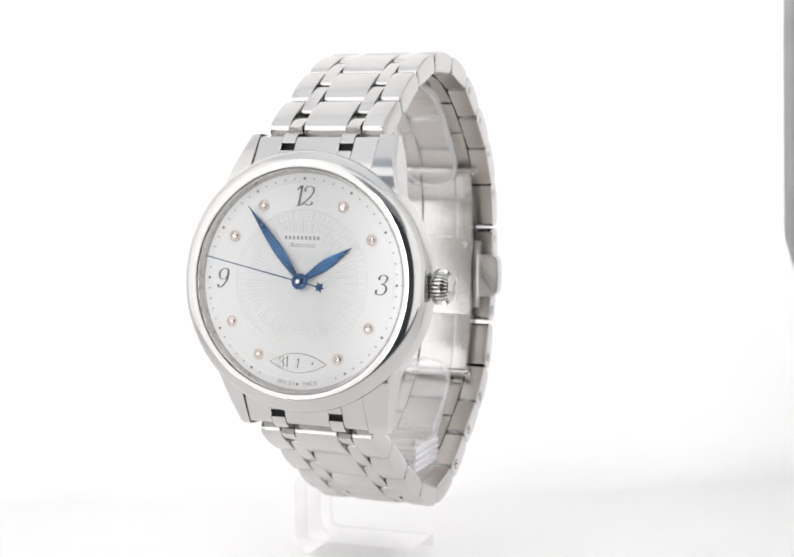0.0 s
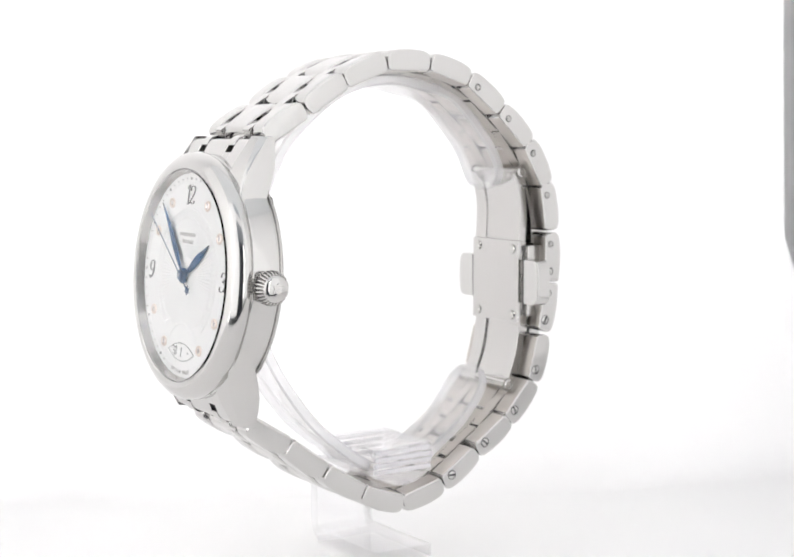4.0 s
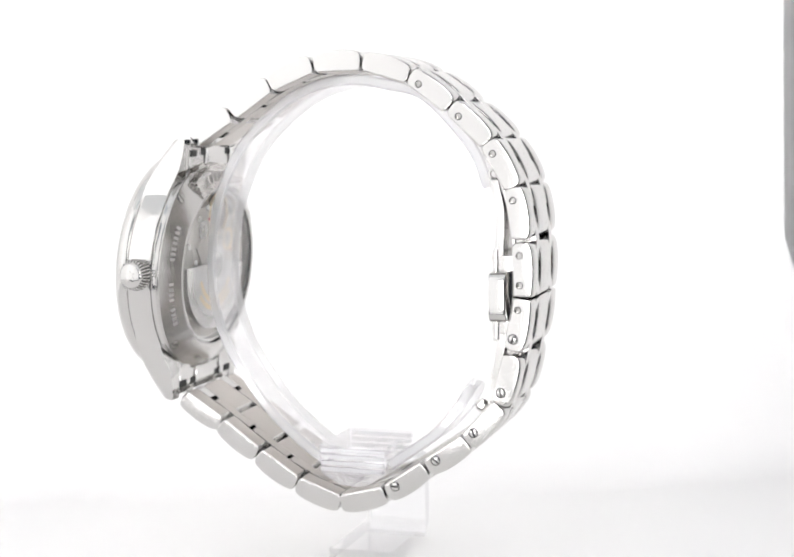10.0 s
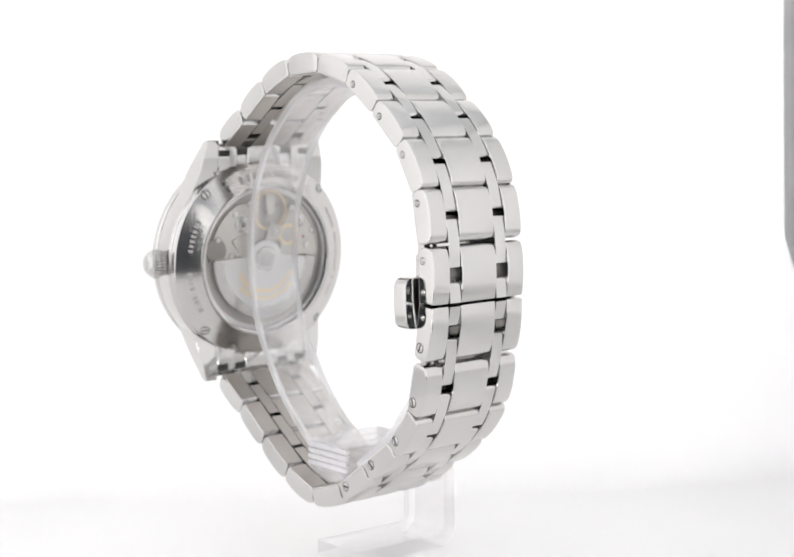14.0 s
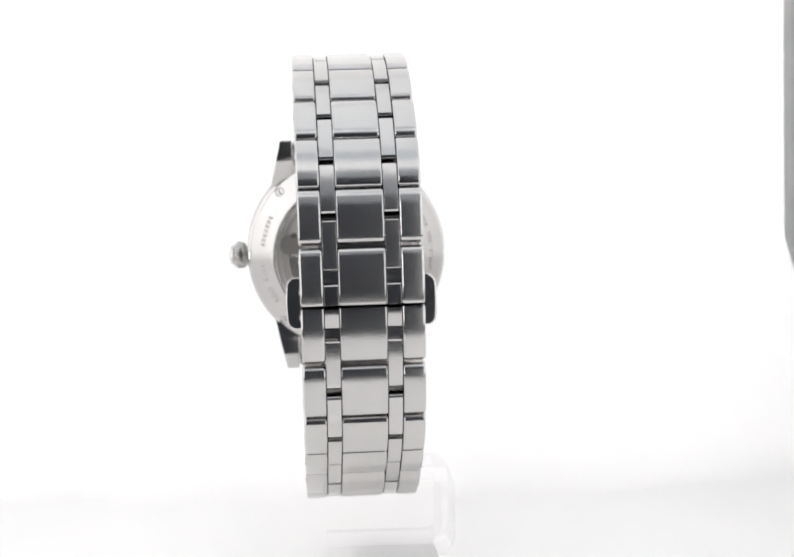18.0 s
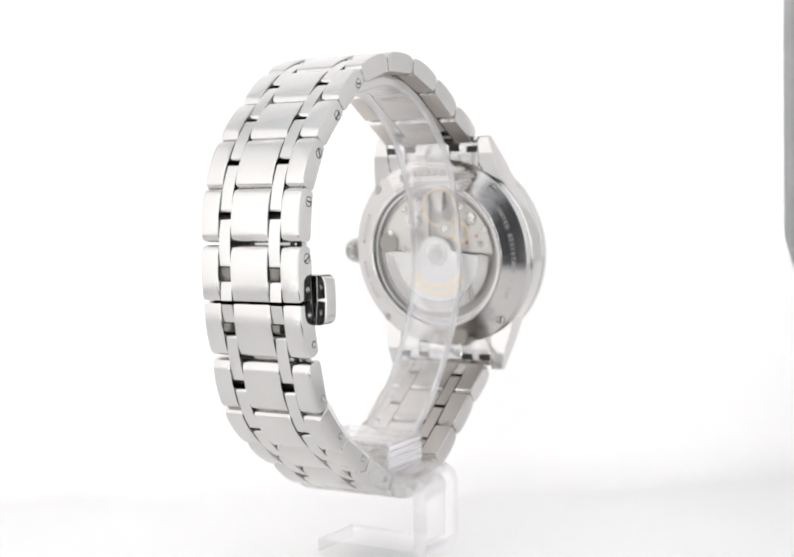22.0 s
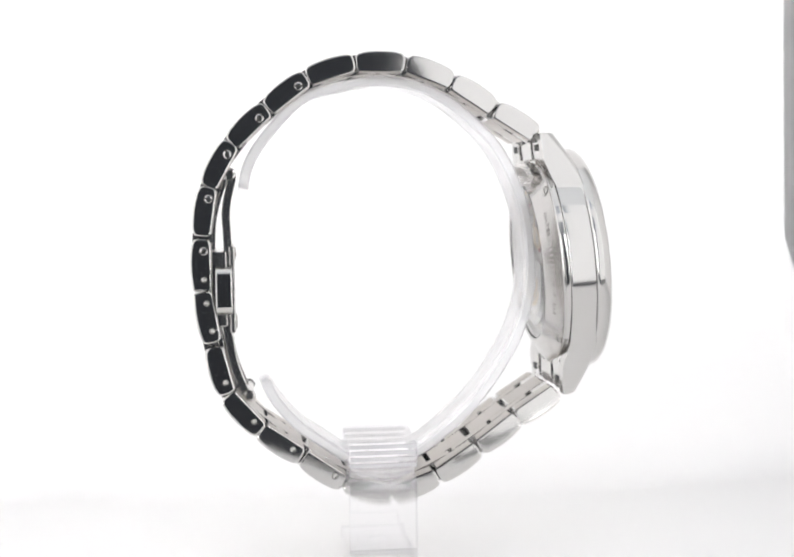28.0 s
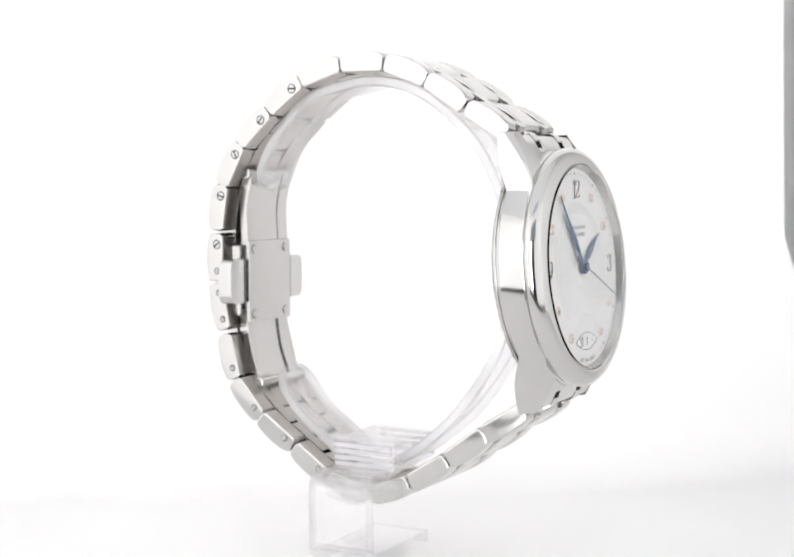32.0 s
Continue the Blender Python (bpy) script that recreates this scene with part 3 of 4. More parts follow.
# dial with its relief, markers and lettering
def dial():
    def arch(a):
        """Distance from the middle of the dial to the arch over the date, along the angle a from 12 o'clock."""
        c = -11.6 * math.cos(a)
        return c - math.sqrt(max(0.0, c * c - 11.6 ** 2 + 5.0 ** 2))

    plate = case_part("dial", lathe([(0, 0), (14.45, 0), (14.45, -0.4), (0, -0.4)], 96), DIAL, "silvery white dial with guilloche centre")
    bm = bmesh.new()
    for k in range(96):
        a = radians(360 * k / 96)
        w0, w1 = 0.05, 0.16
        r0, r1 = 2.6, 7.75 if abs(k - 48) > 9 else min(7.75, arch(a) - 0.12)
        pts = [(-w0, r0, 0.0), (w0, r0, 0.0), (w1, r1, 0.0), (-w1, r1, 0.0), (0, r0, 0.03), (0, r1, 0.085)]
        vs = [bm.verts.new((x * math.cos(a) + y * math.sin(a), -x * math.sin(a) + y * math.cos(a), z)) for x, y, z in pts]
        for f in ((0, 4, 5, 3), (1, 2, 5, 4), (0, 1, 4), (2, 3, 5)):
            bm.faces.new([vs[i] for i in f])
    part("guilloche", bm, RELIEF, plate, "fine raised sunburst rays", sharp=10)
    for r, half in ((7.95, 146.5), (9.35, 142)):
        part("dial_ring", lathe([(r - 0.1, 0), (r, 0.07), (r + 0.1, 0)], 96, a0=-half, a1=half), RELIEF, plate)
    bow = turned(lathe([(4.8, 0), (4.9, 0.07), (5.0, 0)], 40, a0=-60, a1=60), Matrix.Translation((0, -11.6, 0)))
    part("date_arch", bow, RELIEF, plate, "raised arch over the date window")
    bm = bmesh.new()
    for k in range(72):
        if abs(5 * k - 180) < 38:
            continue
        g = box(-0.2, 0.2, 8.2, 9.1, -0.02, 0.08, 0.03, 1)
        add(bm, turned(g, Matrix.Rotation(radians(5 * k), 4, "Z")))
    part("ring_beads", bm, RELIEF, plate, "ring of small raised bars")
    part("outer_ring", lathe([(12.95, 0), (13.0, 0.05), (13.05, 0)], 96), RELIEF, plate)
    for k in range(60):
        a = radians(6 * k)
        big = k % 5 == 0
        if k in (27, 28, 29, 31, 32, 33):
            continue
        part("minute_dot", disc(0.18 if big else 0.11, 0, 0.08, 12, 0.02), DOT if big else PALE, plate, "", mm(13.4 * math.sin(a), 13.4 * math.cos(a), 0))
    for h in (1, 2, 4, 5, 7, 8, 10, 11):
        a = radians(30 * h)
        g = part("hour_gem", lathe([(0.46, 0), (0.72, 0), (0.74, 0.18), (0.62, 0.27), (0.48, 0.2)], 24, closed=True), ROSE, plate, "small diamond hour marker in a rose setting", mm(11.3 * math.sin(a), 11.3 * math.cos(a), 0))
        part("gem", lathe([(0.5, 0.16), (0.3, 0.24), (0.14, 0.2), (0, 0.22)], 8), GEM, plate, "", mm(11.3 * math.sin(a), 11.3 * math.cos(a), 0, 0, 0, 17 * h), smooth=False)
        for q in range(4):
            w = radians(45 + 90 * q)
            part("prong", disc(0.12, 0.05, 0.3, 8, 0.05), ROSE, plate, "", mm(11.3 * math.sin(a) + 0.52 * math.cos(w), 11.3 * math.cos(a) + 0.52 * math.sin(w), 0))
    part("numeral_12", add(numeral("1", 2.65, -0.55), numeral("2", 2.5, 0.6)), PRINT, plate, "dark grey italic numeral", mm(0, 11.15, 0))
    part("numeral_3", numeral("3", 2.55), PRINT, plate, "dark grey italic numeral", mm(11.35, 0, 0))
    part("numeral_9", numeral("9", 2.55), PRINT, plate, "dark grey italic numeral", mm(-11.35, 0, 0))
    part("logo_plate", box(-2.95, 2.95, 4.15, 6.35, 0.05, 0.12, 0.03), DIAL, plate, "smooth plate with the maker's mark")
    for k in range(9):
        x = -2.3 + 0.575 * k
        part("logo_bar", box(x - 0.17, x + 0.17, 5.42, 5.9, 0.10, 0.15), PALE, plate)
    part("word_automatic", lettering("Automatic", 0.98, 0.03, 0.3, 1.0, 0.9), PALE, plate, "fine italic word", mm(0.1, 4.72, 0.14))
    bm = bmesh.new()
    for i, ch in enumerate("SWISS  MADE"):
        if ch == " ":
            continue
        a = 180 + 11.5 - 2.3 * i
        add(bm, turned(lettering(ch, 0.8, 0.03), Matrix.Rotation(radians(-a), 4, "Z") @ Matrix.Translation((0, 13.4, 0.03)) @ Matrix.Rotation(math.pi, 4, "Z")))
    part("word_swiss_made", bm, PALE, plate, "tiny lettering on the rim")
    # lens-shaped date window
    def lens(hw, hh, n=14):
        up = [(-hw + 2 * hw * k / n, hh * (1 - (2 * k / n - 1) ** 2)) for k in range(n + 1)]
        down = [(x, -y) for x, y in up[-2:0:-1]]
        return up + down
    part("date_disc", extruded(lens(3.9, 1.2), 0.02, 0.05), DIAL, plate, "white date disc", mm(0, -10.65, 0))
    bm = bmesh.new()
    outer, inner = lens(4.15, 1.32), lens(3.9, 1.18)
    vo = [bm.verts.new((x, y, 0.03)) for x, y in outer]
    vt = [bm.verts.new((x * 0.98, y * 0.97, 0.12)) for x, y in outer]
    vi = [bm.verts.new((x, y, 0.05)) for x, y in inner]
    for i in range(len(outer)):
        j = (i + 1) % len(outer)
        bm.faces.new((vo[i], vo[j], vt[j], vt[i]))
        bm.faces.new((vt[i], vt[j], vi[j], vi[i]))
    part("date_frame", bm, STEEL, plate, "polished lens-shaped date frame", mm(0, -10.65, 0))
    part("date_31", add(numeral("3", 1.35, -0.42), numeral("1", 1.35, 0.42)), PRINT, plate, "", mm(-1.95, -10.6, 0, 0, 0, 8))
    part("date_1", numeral("1", 1.25), PRINT, plate, "", mm(0.05, -10.65, 0))
    part("date_dot", disc(0.13, 0, 0.03, 12, 0.01), PRINT, plate, "", mm(2.1, -10.6, 0.055))


dial()


# pointers, each turning about its own pin
def leaf(length, back, width, at, z):
    n = 16
    side = []
    for k in range(n + 1):
        t = k / n
        y = t * length
        w = 0.26 + (width - 0.26) * math.sin(math.pi * min(1, t / at) / 2) ** 1.5 if t < at else width * (1 - ((t - at) / (1 - at)) ** 1.35)
        side.append((w, y))
    bm = bmesh.new()
    ridge = [bm.verts.new((0, y, z + 0.18)) for w, y in side]
    l = [bm.verts.new((-w, y, z)) for w, y in side]
    r = [bm.verts.new((w, y, z)) for w, y in side]
    for i in range(n):
        bm.faces.new((l[i], ridge[i], ridge[i + 1], l[i + 1]))
        bm.faces.new((ridge[i], r[i], r[i + 1], ridge[i + 1]))
        bm.faces.new((r[i], l[i], l[i + 1], r[i + 1]))
    bm.faces.new((l[0], r[0], ridge[0]))
    bmesh.ops.remove_doubles(bm, verts=bm.verts, dist=0.001)
    return add(bm, lathe([(0, z - 0.05), (1.05, z - 0.05), (1.05, z + 0.12), (0.95, z + 0.2), (0, z + 0.2)], 32))


hour_hand = case_part("hour_hand", leaf(8.5, 0, 0.72, 0.5, 0.25), BLUE, "blued steel leaf-shaped hour pointer", sharp=20)
minute_hand = case_part("minute_hand", leaf(12.4, 0, 0.68, 0.42, 0.55), BLUE, "blued steel leaf-shaped minute pointer", sharp=20)


def second():
    bm = extruded([(-0.09, -2.6), (0.09, -2.6), (0.05, 14.0), (-0.05, 14.0)], 0.88, 0.95)
    star = [((0.72 if k % 2 else 0.4) * math.cos(radians(30 * k)), (0.72 if k % 2 else 0.4) * math.sin(radians(30 * k)) - 3.1) for k in range(12)]
    add(bm, extruded(star, 0.88, 0.98))
    add(bm, lathe([(0, 0.8), (0.72, 0.8), (0.72, 1.02), (0.6, 1.1), (0, 1.1)], 24))
    ob = case_part("second_hand", bm, NAVY, "thin blued sweep seconds pointer with star counterweight")
    part("hand_pin", disc(0.28, 1.0, 1.2, 16), STEEL, ob)
    return ob


second_hand = second()

# ---- bracelet ----
JOINTS = [(-24.6, 18.2), (-17.8, 22.4), (-11.65, 26.4), (-4.8, 29.1), (2.85, 29.2), (9.8, 27.1), (15.75, 22.6), (21.1, 17.55), (24.5, 11.3), (25.6, 4.1), (25.65, -4.1),
          (24.25, -12.0), (22.3, -19.6), (17.65, -24.85), (11.5, -29.05), (5.2, -33.35), (-1.95, -35.2), (-8.75, -32.75), (-15.15, -28.6), (-21.15, -24.2), (-27.2, -20.35)]
BLOCK = [(-3.15, -1.2), (3.15, -1.2), (3.58, -0.75), (3.73, 0.1), (3.74, 0.85), (3.58, 1.3), (3.15, 1.62), (2.4, 1.83), (1.25, 1.96), (0, 2.0),
         (-1.25, 1.96), (-2.4, 1.83), (-3.15, 1.62), (-3.58, 1.3), (-3.74, 0.85), (-3.73, 0.1), (-3.58, -0.75)]


def link_frame(p, q, at=0.5, drop=0.0):
    """Local pose: x across the bracelet, y along it, z outwards."""
    a, b = Vector((0, *p)), Vector((0, *q))
    t = (b - a).normalized()
    x = Vector((1, 0, 0))
    n = x.cross(t)
    o = (a.lerp(b, at) + n * drop) * MM
    return Matrix(((1, 0, 0, o.x), (0, t.y, n.y, o.y), (0, t.z, n.z, o.z), (0, 0, 0, 1)))


def bracelet():
    centre = finish("bracelet_link", chamfered(BLOCK, -3.2, 3.2, 0.3), STEEL, 28, True, WARM_INNER)
    edge = finish("edge_block", chamfered(BLOCK, 5.22, 8.36, 0.36), STEEL, 28, True, WARM_INNER)
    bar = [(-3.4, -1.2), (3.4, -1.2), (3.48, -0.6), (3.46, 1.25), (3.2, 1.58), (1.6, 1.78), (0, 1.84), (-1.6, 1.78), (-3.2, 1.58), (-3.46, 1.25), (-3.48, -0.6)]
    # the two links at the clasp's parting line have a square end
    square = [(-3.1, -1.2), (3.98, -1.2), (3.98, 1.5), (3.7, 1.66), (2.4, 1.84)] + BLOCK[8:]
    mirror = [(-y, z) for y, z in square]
    square_end = {9: (finish("bracelet_link", chamfered(square, -3.2, 3.2, 0.3), STEEL, 28, True, WARM_INNER), finish("edge_block", chamfered(square, 5.22, 8.36, 0.36), STEEL, 28, True, WARM_INNER), finish("edge_block", chamfered(mirror, 5.22, 8.36, 0.36), STEEL, 28, True, WARM_INNER)),
                  10: (finish("bracelet_link", chamfered(mirror, -3.2, 3.2, 0.3), STEEL, 28, True, WARM_INNER), finish("edge_block", chamfered(mirror, 5.22, 8.36, 0.36), STEEL, 28, True, WARM_INNER), finish("edge_block", chamfered(square, 5.22, 8.36, 0.36), STEEL, 28, True, WARM_INNER))}
    narrow = finish("connector", prism(bar, -0.96, 0.96, 0.1), STEEL, 28, True, WARM_INNER)
    half = finish("half_connector", prism([(0.1, -1.1), (2.9, -1.1), (3.0, 1.2), (2.7, 1.5), (1.6, 1.65), (0.1, 1.65)], -0.96, 0.96, 0.08), STEEL, 28)
    rod = finish("link_pin", turned(lathe([(0, -8.2), (0.42, -8.2), (0.42, 8.2), (0, 8.2)], 10), Matrix.Rotation(radians(90), 4, "Y")), PIN)
    rivet = finish("rivet", turned(lathe([(0, -0.3), (0.4, -0.3), (0.4, 0.03), (0.34, 0.08), (0.22, 0.06), (0.18, 0.12), (0.1, 0.16), (0, 0.17)], 20), Matrix.Rotation(radians(90), 4, "Y")), PIN)
    ring = finish("pin_hole", turned(lathe([(0.4, 0.012), (0.46, 0.02), (0.52, 0.008)], 20), Matrix.Rotation(radians(90), 4, "Y")), SLOT)
    wide_ring = finish("pin_hole", turned(lathe([(0.6, 0.012), (0.68, 0.02), (0.74, 0.008)], 20), Matrix.Rotation(radians(90), 4, "Y")), SLOT)
    head = finish("screw_head", turned(lathe([(0, -0.3), (0.62, -0.3), (0.62, -0.02), (0.55, 0.05), (0.35, 0.075), (0, 0.08)], 20), Matrix.Rotation(radians(90), 4, "Y")), STEEL)
    groove = finish("screw_slot", turned(box(-0.56, 0.56, -0.13, 0.13, 0.03, 0.088), Matrix.Rotation(radians(90), 4, "Y")), SLOT)
    flip = Matrix.Rotation(math.pi, 4, "Z")
    last = len(JOINTS) - 2
    for i in range(len(JOINTS) - 1):
        m = link_frame(JOINTS[i], JOINTS[i + 1])
        mid_block, block_a, block_b = square_end.get(i, (centre, edge, edge))
        link = part("bracelet_link", mid_block, None, watch, "", m)
        part("edge_block", block_a, None, link)
        part("edge_block", block_b, None, link, "", flip)
        for s in (-1.9, 1.9):
            part("link_pin", rod, None, link, "", mm(0, s, -0.2))
        places = {9: (-1.9, 2.3), 10: (-2.3, 1.9)}.get(i, (-1.9,) if 5 <= i <= 8 else (1.9,) if 11 <= i <= 14 else ())
        for s in places:
            k = i + (1 if s > 0 else 0)
            for side in (1, -1):
                slotted = (side == 1 and i >= 10 and s > 0) or (side == -1 and i <= 9 and s < 0)
                at = mm(8.36 * side, s, -0.1) @ (Matrix.Identity(4) if side == 1 else flip)
                if slotted:
                    part("screw_head", head, None, link, "", at)
                    part("pin_hole", wide_ring, None, link, "", at)
                    part("screw_slot", groove, None, link, "", at @ Matrix.Rotation(radians(35 + 40 * i), 4, "X"))
                else:
                    part("rivet", rivet, None, link, "", at)
                    part("pin_hole", ring, None, link, "", at)
    # narrow bars that bridge the gaps
    for i, j in enumerate(JOINTS):
        a = Vector(JOINTS[max(i - 1, 0)])
        b = Vector(JOINTS[min(i + 1, len(JOINTS) - 1)])
        p = Vector(j)
        if i == 10:
            for x in (-4.21, 4.21):
                part("connector", half, None, watch, "", link_frame(JOINTS[10], JOINTS[11], 0.0) @ mm(x, 0, 0))
                part("connector", half, None, watch, "", link_frame(JOINTS[9], JOINTS[10], 1.0) @ mm(x, 0, 0, 0, 0, 180))
            continue
        if i in (0, len(JOINTS) - 1):
            for x in (-4.21, 4.21):
                end_m = link_frame(JOINTS[0], JOINTS[1], 0.0) @ mm(x, 0, 0) if i == 0 else link_frame(JOINTS[-2], JOINTS[-1], 1.0) @ mm(x, 0, 0, 0, 0, 180)
                part("connector", half, None, watch, "", end_m)
            continue
        t = (b - a).normalized()
        # sit the bar on the line between the middles of its two links
        m1 = (Vector(JOINTS[max(i - 1, 0)]) + p) / 2
        m2 = (Vector(JOINTS[min(i + 1, len(JOINTS) - 1)]) + p) / 2
        mid = (m1 + m2) / 2 if 0 < i < len(JOINTS) - 1 else p
        mid = mid.lerp(p, 0.35)
        frame_m = link_frame(tuple(mid - t), tuple(mid + t))
        for x in (-4.21, 4.21):
            part("connector", narrow, None, watch, "", frame_m @ mm(x, 0, 0))


bracelet()


# folding clasp under the bracelet, with a push button on each side
def clasp():
    plate = part("clasp_plate", box(-5.9, 5.9, 21.0, 21.9, -10.55, 2.45, 0.25), SATIN, watch, "flat steel clasp plate with four rivets")
    dome = finish("clasp_rivet", turned(disc(0.75, 0, 0.25, 20, 0.12), Matrix.Rotation(radians(90), 4, "X")), PIN)
    for x in (-4.4, 4.4):
        for z in (1.15, -9.25):
            part("clasp_rivet", dome, None, plate, "", mm(x, 21.02, z))
    part("clasp_body", box(-6.9, 6.9, 22.2, 24.6, -9.45, 1.75, 0.3), SATIN, plate, "inner clasp body")
    up = smooth_line([(22.4, -2.0), (22.5, 3.0), (22.6, 8.0), (21.5, 13.2)], 5)
    down = smooth_line([(22.3, -6.0), (21.7, -11.0), (20.9, -15.5), (19.2, -20.0)], 5)
    for line, name in ((up, "upper"), (down, "lower")):
        arm = part("clasp_arm", strip(line, 0.8, -2.9, 2.9, 0.1, 0.15), SATIN, watch, "curved folding clasp arm")
        for x0, x1 in ((-5.7, -2.95), (2.95, 5.7)):
            part("arm_rail", strip(line, 1.3, x0, x1, 0.15, -0.2), SATIN, arm)
        y, z = line[-1]
        for x in (-5.9, 5.9):
            part("hinge_cap", turned(lathe([(0, 0.25), (0.3, 0.25), (0.32, 0.12), (0.5, 0.12), (0.6, 0.3), (0.85, 0.25), (0.95, 0), (0, 0)], 20), Matrix.Translation((x, y, z)) @ Matrix.Rotation(radians(90 if x > 0 else -90), 4, "Y")), STEEL, arm)
        part("hinge", turned(lathe([(0, -5.9), (0.75, -5.9), (0.75, 5.9), (0, 5.9)], 20), Matrix.Translation((0, y, z)) @ Matrix.Rotation(radians(90), 4, "Y")), PIN, arm)
    # outer blades that lie against the links
    for line in (smooth_line([(24.4, 2.0), (24.0, 7.0), (22.4, 12.5)], 5), smooth_line([(24.2, -9.0), (23.0, -14.5), (20.2, -19.6)], 5)):
        part("clasp_blade", strip(line, 0.5, -5.6, 5.6, 0.08), SATIN, watch, "thin inner clasp blade")
    for side in (-1, 1):
        outline = [(6.6, -7.4), (9.0, -7.4)] + [(8.9 + 1.3 * math.sin(radians(a)), -6.1 - 1.3 * math.cos(radians(a))) for a in (20, 45, 70, 90)]
        outline += [(10.3, -3.9)] + [(8.9 + 1.3 * math.sin(radians(a)), -1.7 - 1.3 * math.cos(radians(a))) for a in (90, 110, 135, 160)] + [(9.0, -0.4), (6.6, -0.4)]
        bm = extruded([(side * x, z) for x, z in outline], -23.9, -21.45, 0.3)
        turned(bm, Matrix.Rotation(radians(90), 4, "X"))
        part("push_button", bm, STEEL, watch, "polished clasp push button")


clasp()


def cuff_band(line, thick, half, round0=0.0, round1=0.0):
    """A band along a line of (y, z) whose free ends are rounded in plan."""
    line = [Vector(q) for q in line]
    run = [0.0]
    for a, b in zip(line, line[1:]):
        run.append(run[-1] + (b - a).length)
    bm = bmesh.new()
    rings = []
    for i, q in enumerate(line):
        t = (line[min(i + 1, len(line) - 1)] - line[max(i - 1, 0)]).normalized()
        n = Vector((-t.y, t.x))
        w = half
        for r, s in ((round0, run[i]), (round1, run[-1] - run[i])):
            if r and s < r:
                w = min(w, half - r + math.sqrt(max(0.0, r * r - (r - s) ** 2)))
        w = max(w, 0.4)
        e = 0.3
        ring = []
        for x, d in ((-w, e), (-w + e, 0), (w - e, 0), (w, e), (w, thick - e), (w - e, thick), (-w + e, thick), (-w, thick - e)):
            c = q + n * d
            ring.append(bm.verts.new((x, c.x, c.y)))
        rings.append(ring)
    for a, b in zip(rings, rings[1:]):
        for k in range(8):
            bm.faces.new((a[k], a[(k + 1) % 8], b[(k + 1) % 8], b[k]))
    bm.faces.new(rings[0][::-1])
    bm.faces.new(rings[-1])
    return bm


# ---- the clear holder: open cuff, ribbed block, arm and foot ----
stand = tagged(new("watch_stand"), "clear acrylic watch stand with an open cuff and a bent foot", "stand")


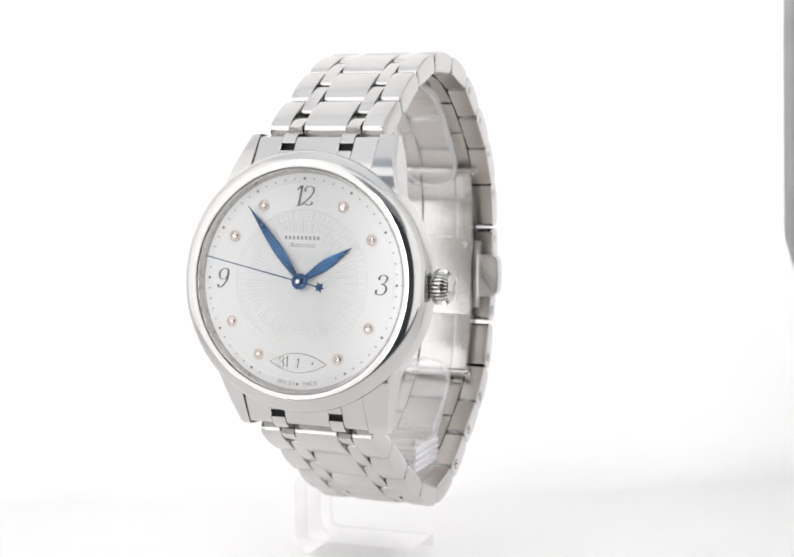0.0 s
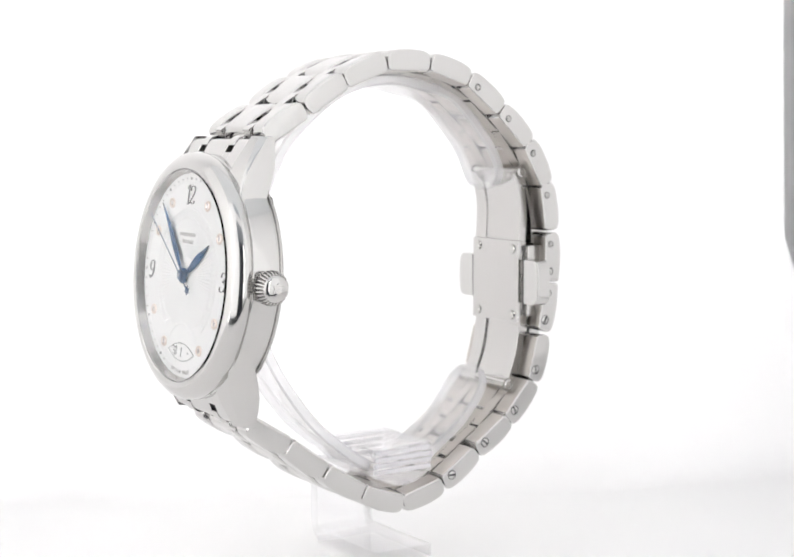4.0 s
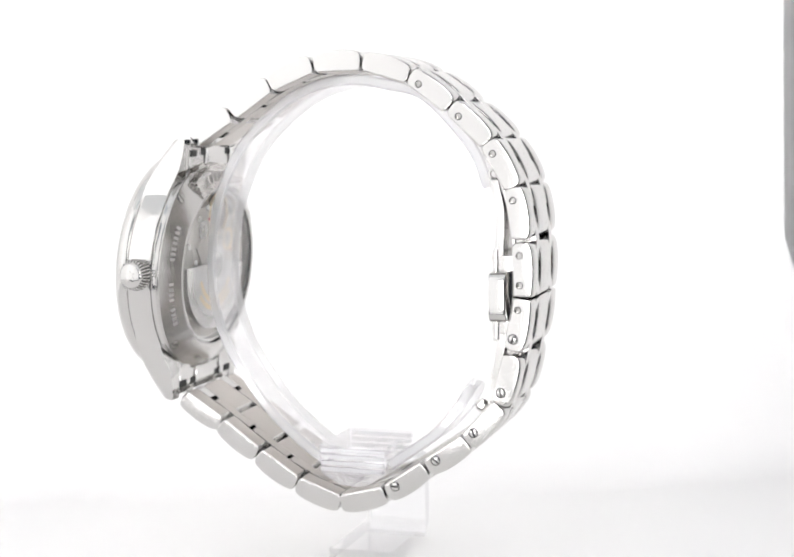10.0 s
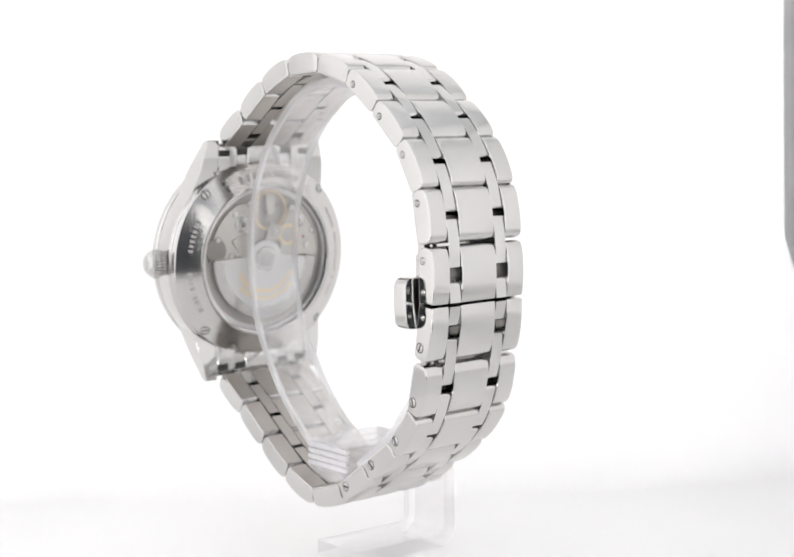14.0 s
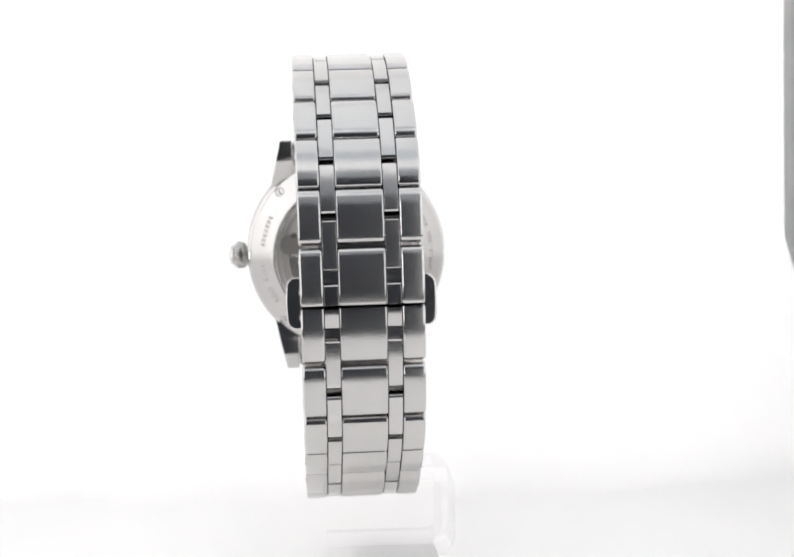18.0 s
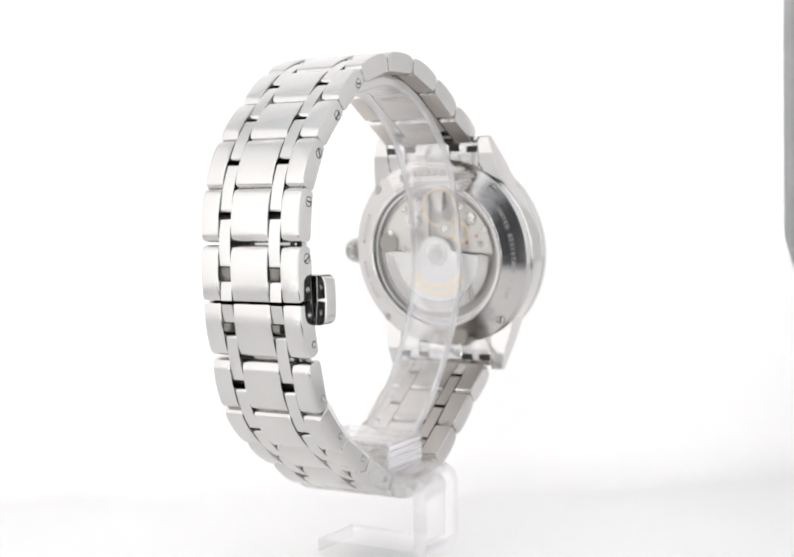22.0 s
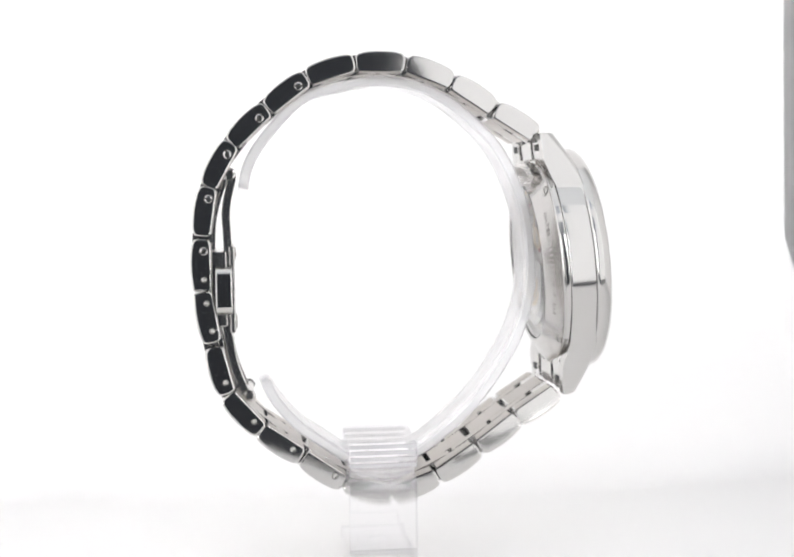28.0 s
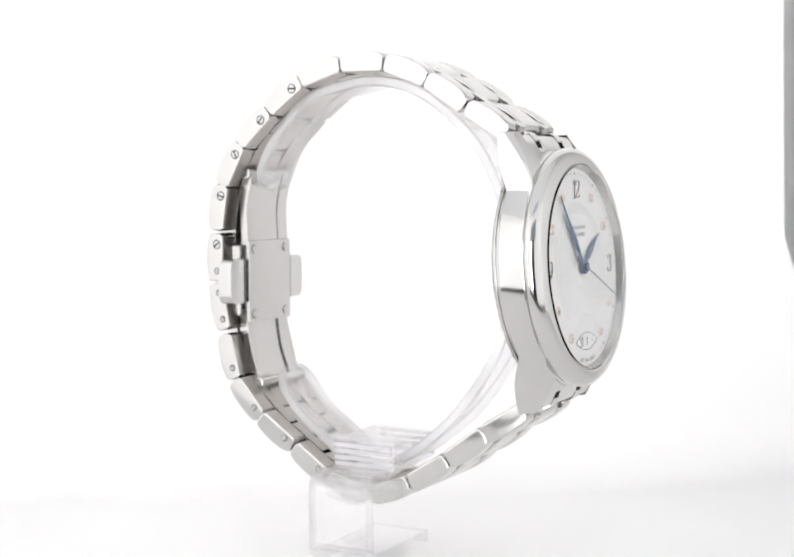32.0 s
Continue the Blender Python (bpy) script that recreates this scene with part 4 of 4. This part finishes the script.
def holder():
    line = smooth_line([(18.9, 10.2), (18.0, 14.2), (15.4, 18.3), (10.0, 23.7), (4.4, 25.3), (-1.0, 26.1), (-7.2, 25.0), (-12.6, 21.9), (-18.1, 16.5), (-21.5, 9.7), (-22.9, 4.0), (-23.3, -2.0), (-22.3, -8.6),
                        (-19.6, -14.8), (-14.2, -22.2), (-8.0, -27.6), (-5.0, -29.4)], 6)
    part("cuff", cuff_band([tuple(p) for p in line][::-1], 1.6, 4.6, 0.0, 3.6), ACRYLIC, stand, "clear open cuff that carries the watch")
    line = smooth_line([(4.2, -29.6), (7.6, -27.2), (11.4, -24.4), (14.6, -20.6), (16.4, -17.2)], 8)
    part("cuff_end", cuff_band([tuple(p) for p in line][::-1], 1.6, 4.6, 4.2, 0.0), ACRYLIC, stand, "short free end of the cuff")
    ribs = [(-5.9, -27.3), (4.6, -27.3)]
    z = -27.6
    right = []
    for k in range(4):
        right += [(4.6, z), (4.6, z - 0.75), (4.25, z - 0.85), (4.25, z - 0.95)]
        z -= 1.0
    left = [(-y - 1.3, zz) for y, zz in right[::-1]]
    under = [(3.4, -32.2), (1.6, -33.1), (-0.6, -33.4), (-2.8, -33.1), (-4.7, -32.2)]
    part("block", prism([(-5.9, -27.3), (4.6, -27.3)] + right + under + left, -7.2, 6.2), ACRYLIC, stand, "ribbed clear block at the foot of the cuff")
    for side in (6.2, -7.2):
        for k in range(4):
            zz = -28.1 - 0.95 * k
            part("rib", box(side - 0.25, side + 0.25, -5.6, 4.3, zz - 0.3, zz + 0.3, 0.12), ACRYLIC, stand, "moulded rib")
    # arm out over the bracelet, down its side and under it: one bent sheet, 2.1 mm thick
    bend = [(-7.0, -32.4), (-11.0, -32.4)]
    for k in range(1, 7):
        a = radians(90 * k / 6)
        bend.append((-11.0 - 2.0 * math.sin(a), -34.4 + 2.0 * math.cos(a)))
    bend.append((-13.0, -41.7))
    for k in range(1, 7):
        a = radians(90 * k / 6)
        bend.append((-13.0 + 2.4 * (1 - math.cos(a)), -42.05 - 2.4 * math.sin(a)))
    bend.append((5.3, -44.45))
    bm = strip(bend, 2.3, -5.0, 5.0, 0.25, -1.15)
    for v in bm.verts:
        v.co = (v.co.y, -v.co.x, v.co.z)
    part("foot", bm, ACRYLIC, stand, "bent clear arm and foot")
    for ob in stand.children:
        ob.visible_shadow = False
        ob.data.materials.append(EDGE_WHITE if ob.name.startswith(("cuff", "rib")) else TINT)
        for f in ob.data.polygons:
            # the cuff's cut edges and the ribs are whitened for light they gather; block and foot are a little milky
            if abs(f.normal.x) > 0.5 or not ob.name.startswith("cuff"):
                f.material_index = 1


holder()


# ---- turning ----
def motions():
    rows_w, rows_s = [], []
    for t, a in enumerate(TURN):
        rows_w.append((t, pose(0, 0, FLOOR * MM, 0, 0, a) @ pose(0, 0, 0, 0, LEAN, 0) @ mm(SHIFT, 0, 0)))
        rows_s.append((t, pose(0, 0, FLOOR * MM, 0, 0, a) @ mm(SHIFT - 0.7, 0, 0)))
    walk(watch, rows_w)
    walk(stand, rows_s)
    walk(second_hand, [(t, CASE @ pose(0, 0, 0, 0, 0, 78.0 - 6 * t)) for t in range(0, 33, 4)])
    walk(minute_hand, [(t, CASE @ pose(0, 0, 0, 0, 0, 38.7 - 0.1 * t)) for t in (0, 16, 32)])
    walk(hour_hand, [(t, CASE @ pose(0, 0, 0, 0, 0, -57.2 - t / 120)) for t in (0, 16, 32)])


motions()
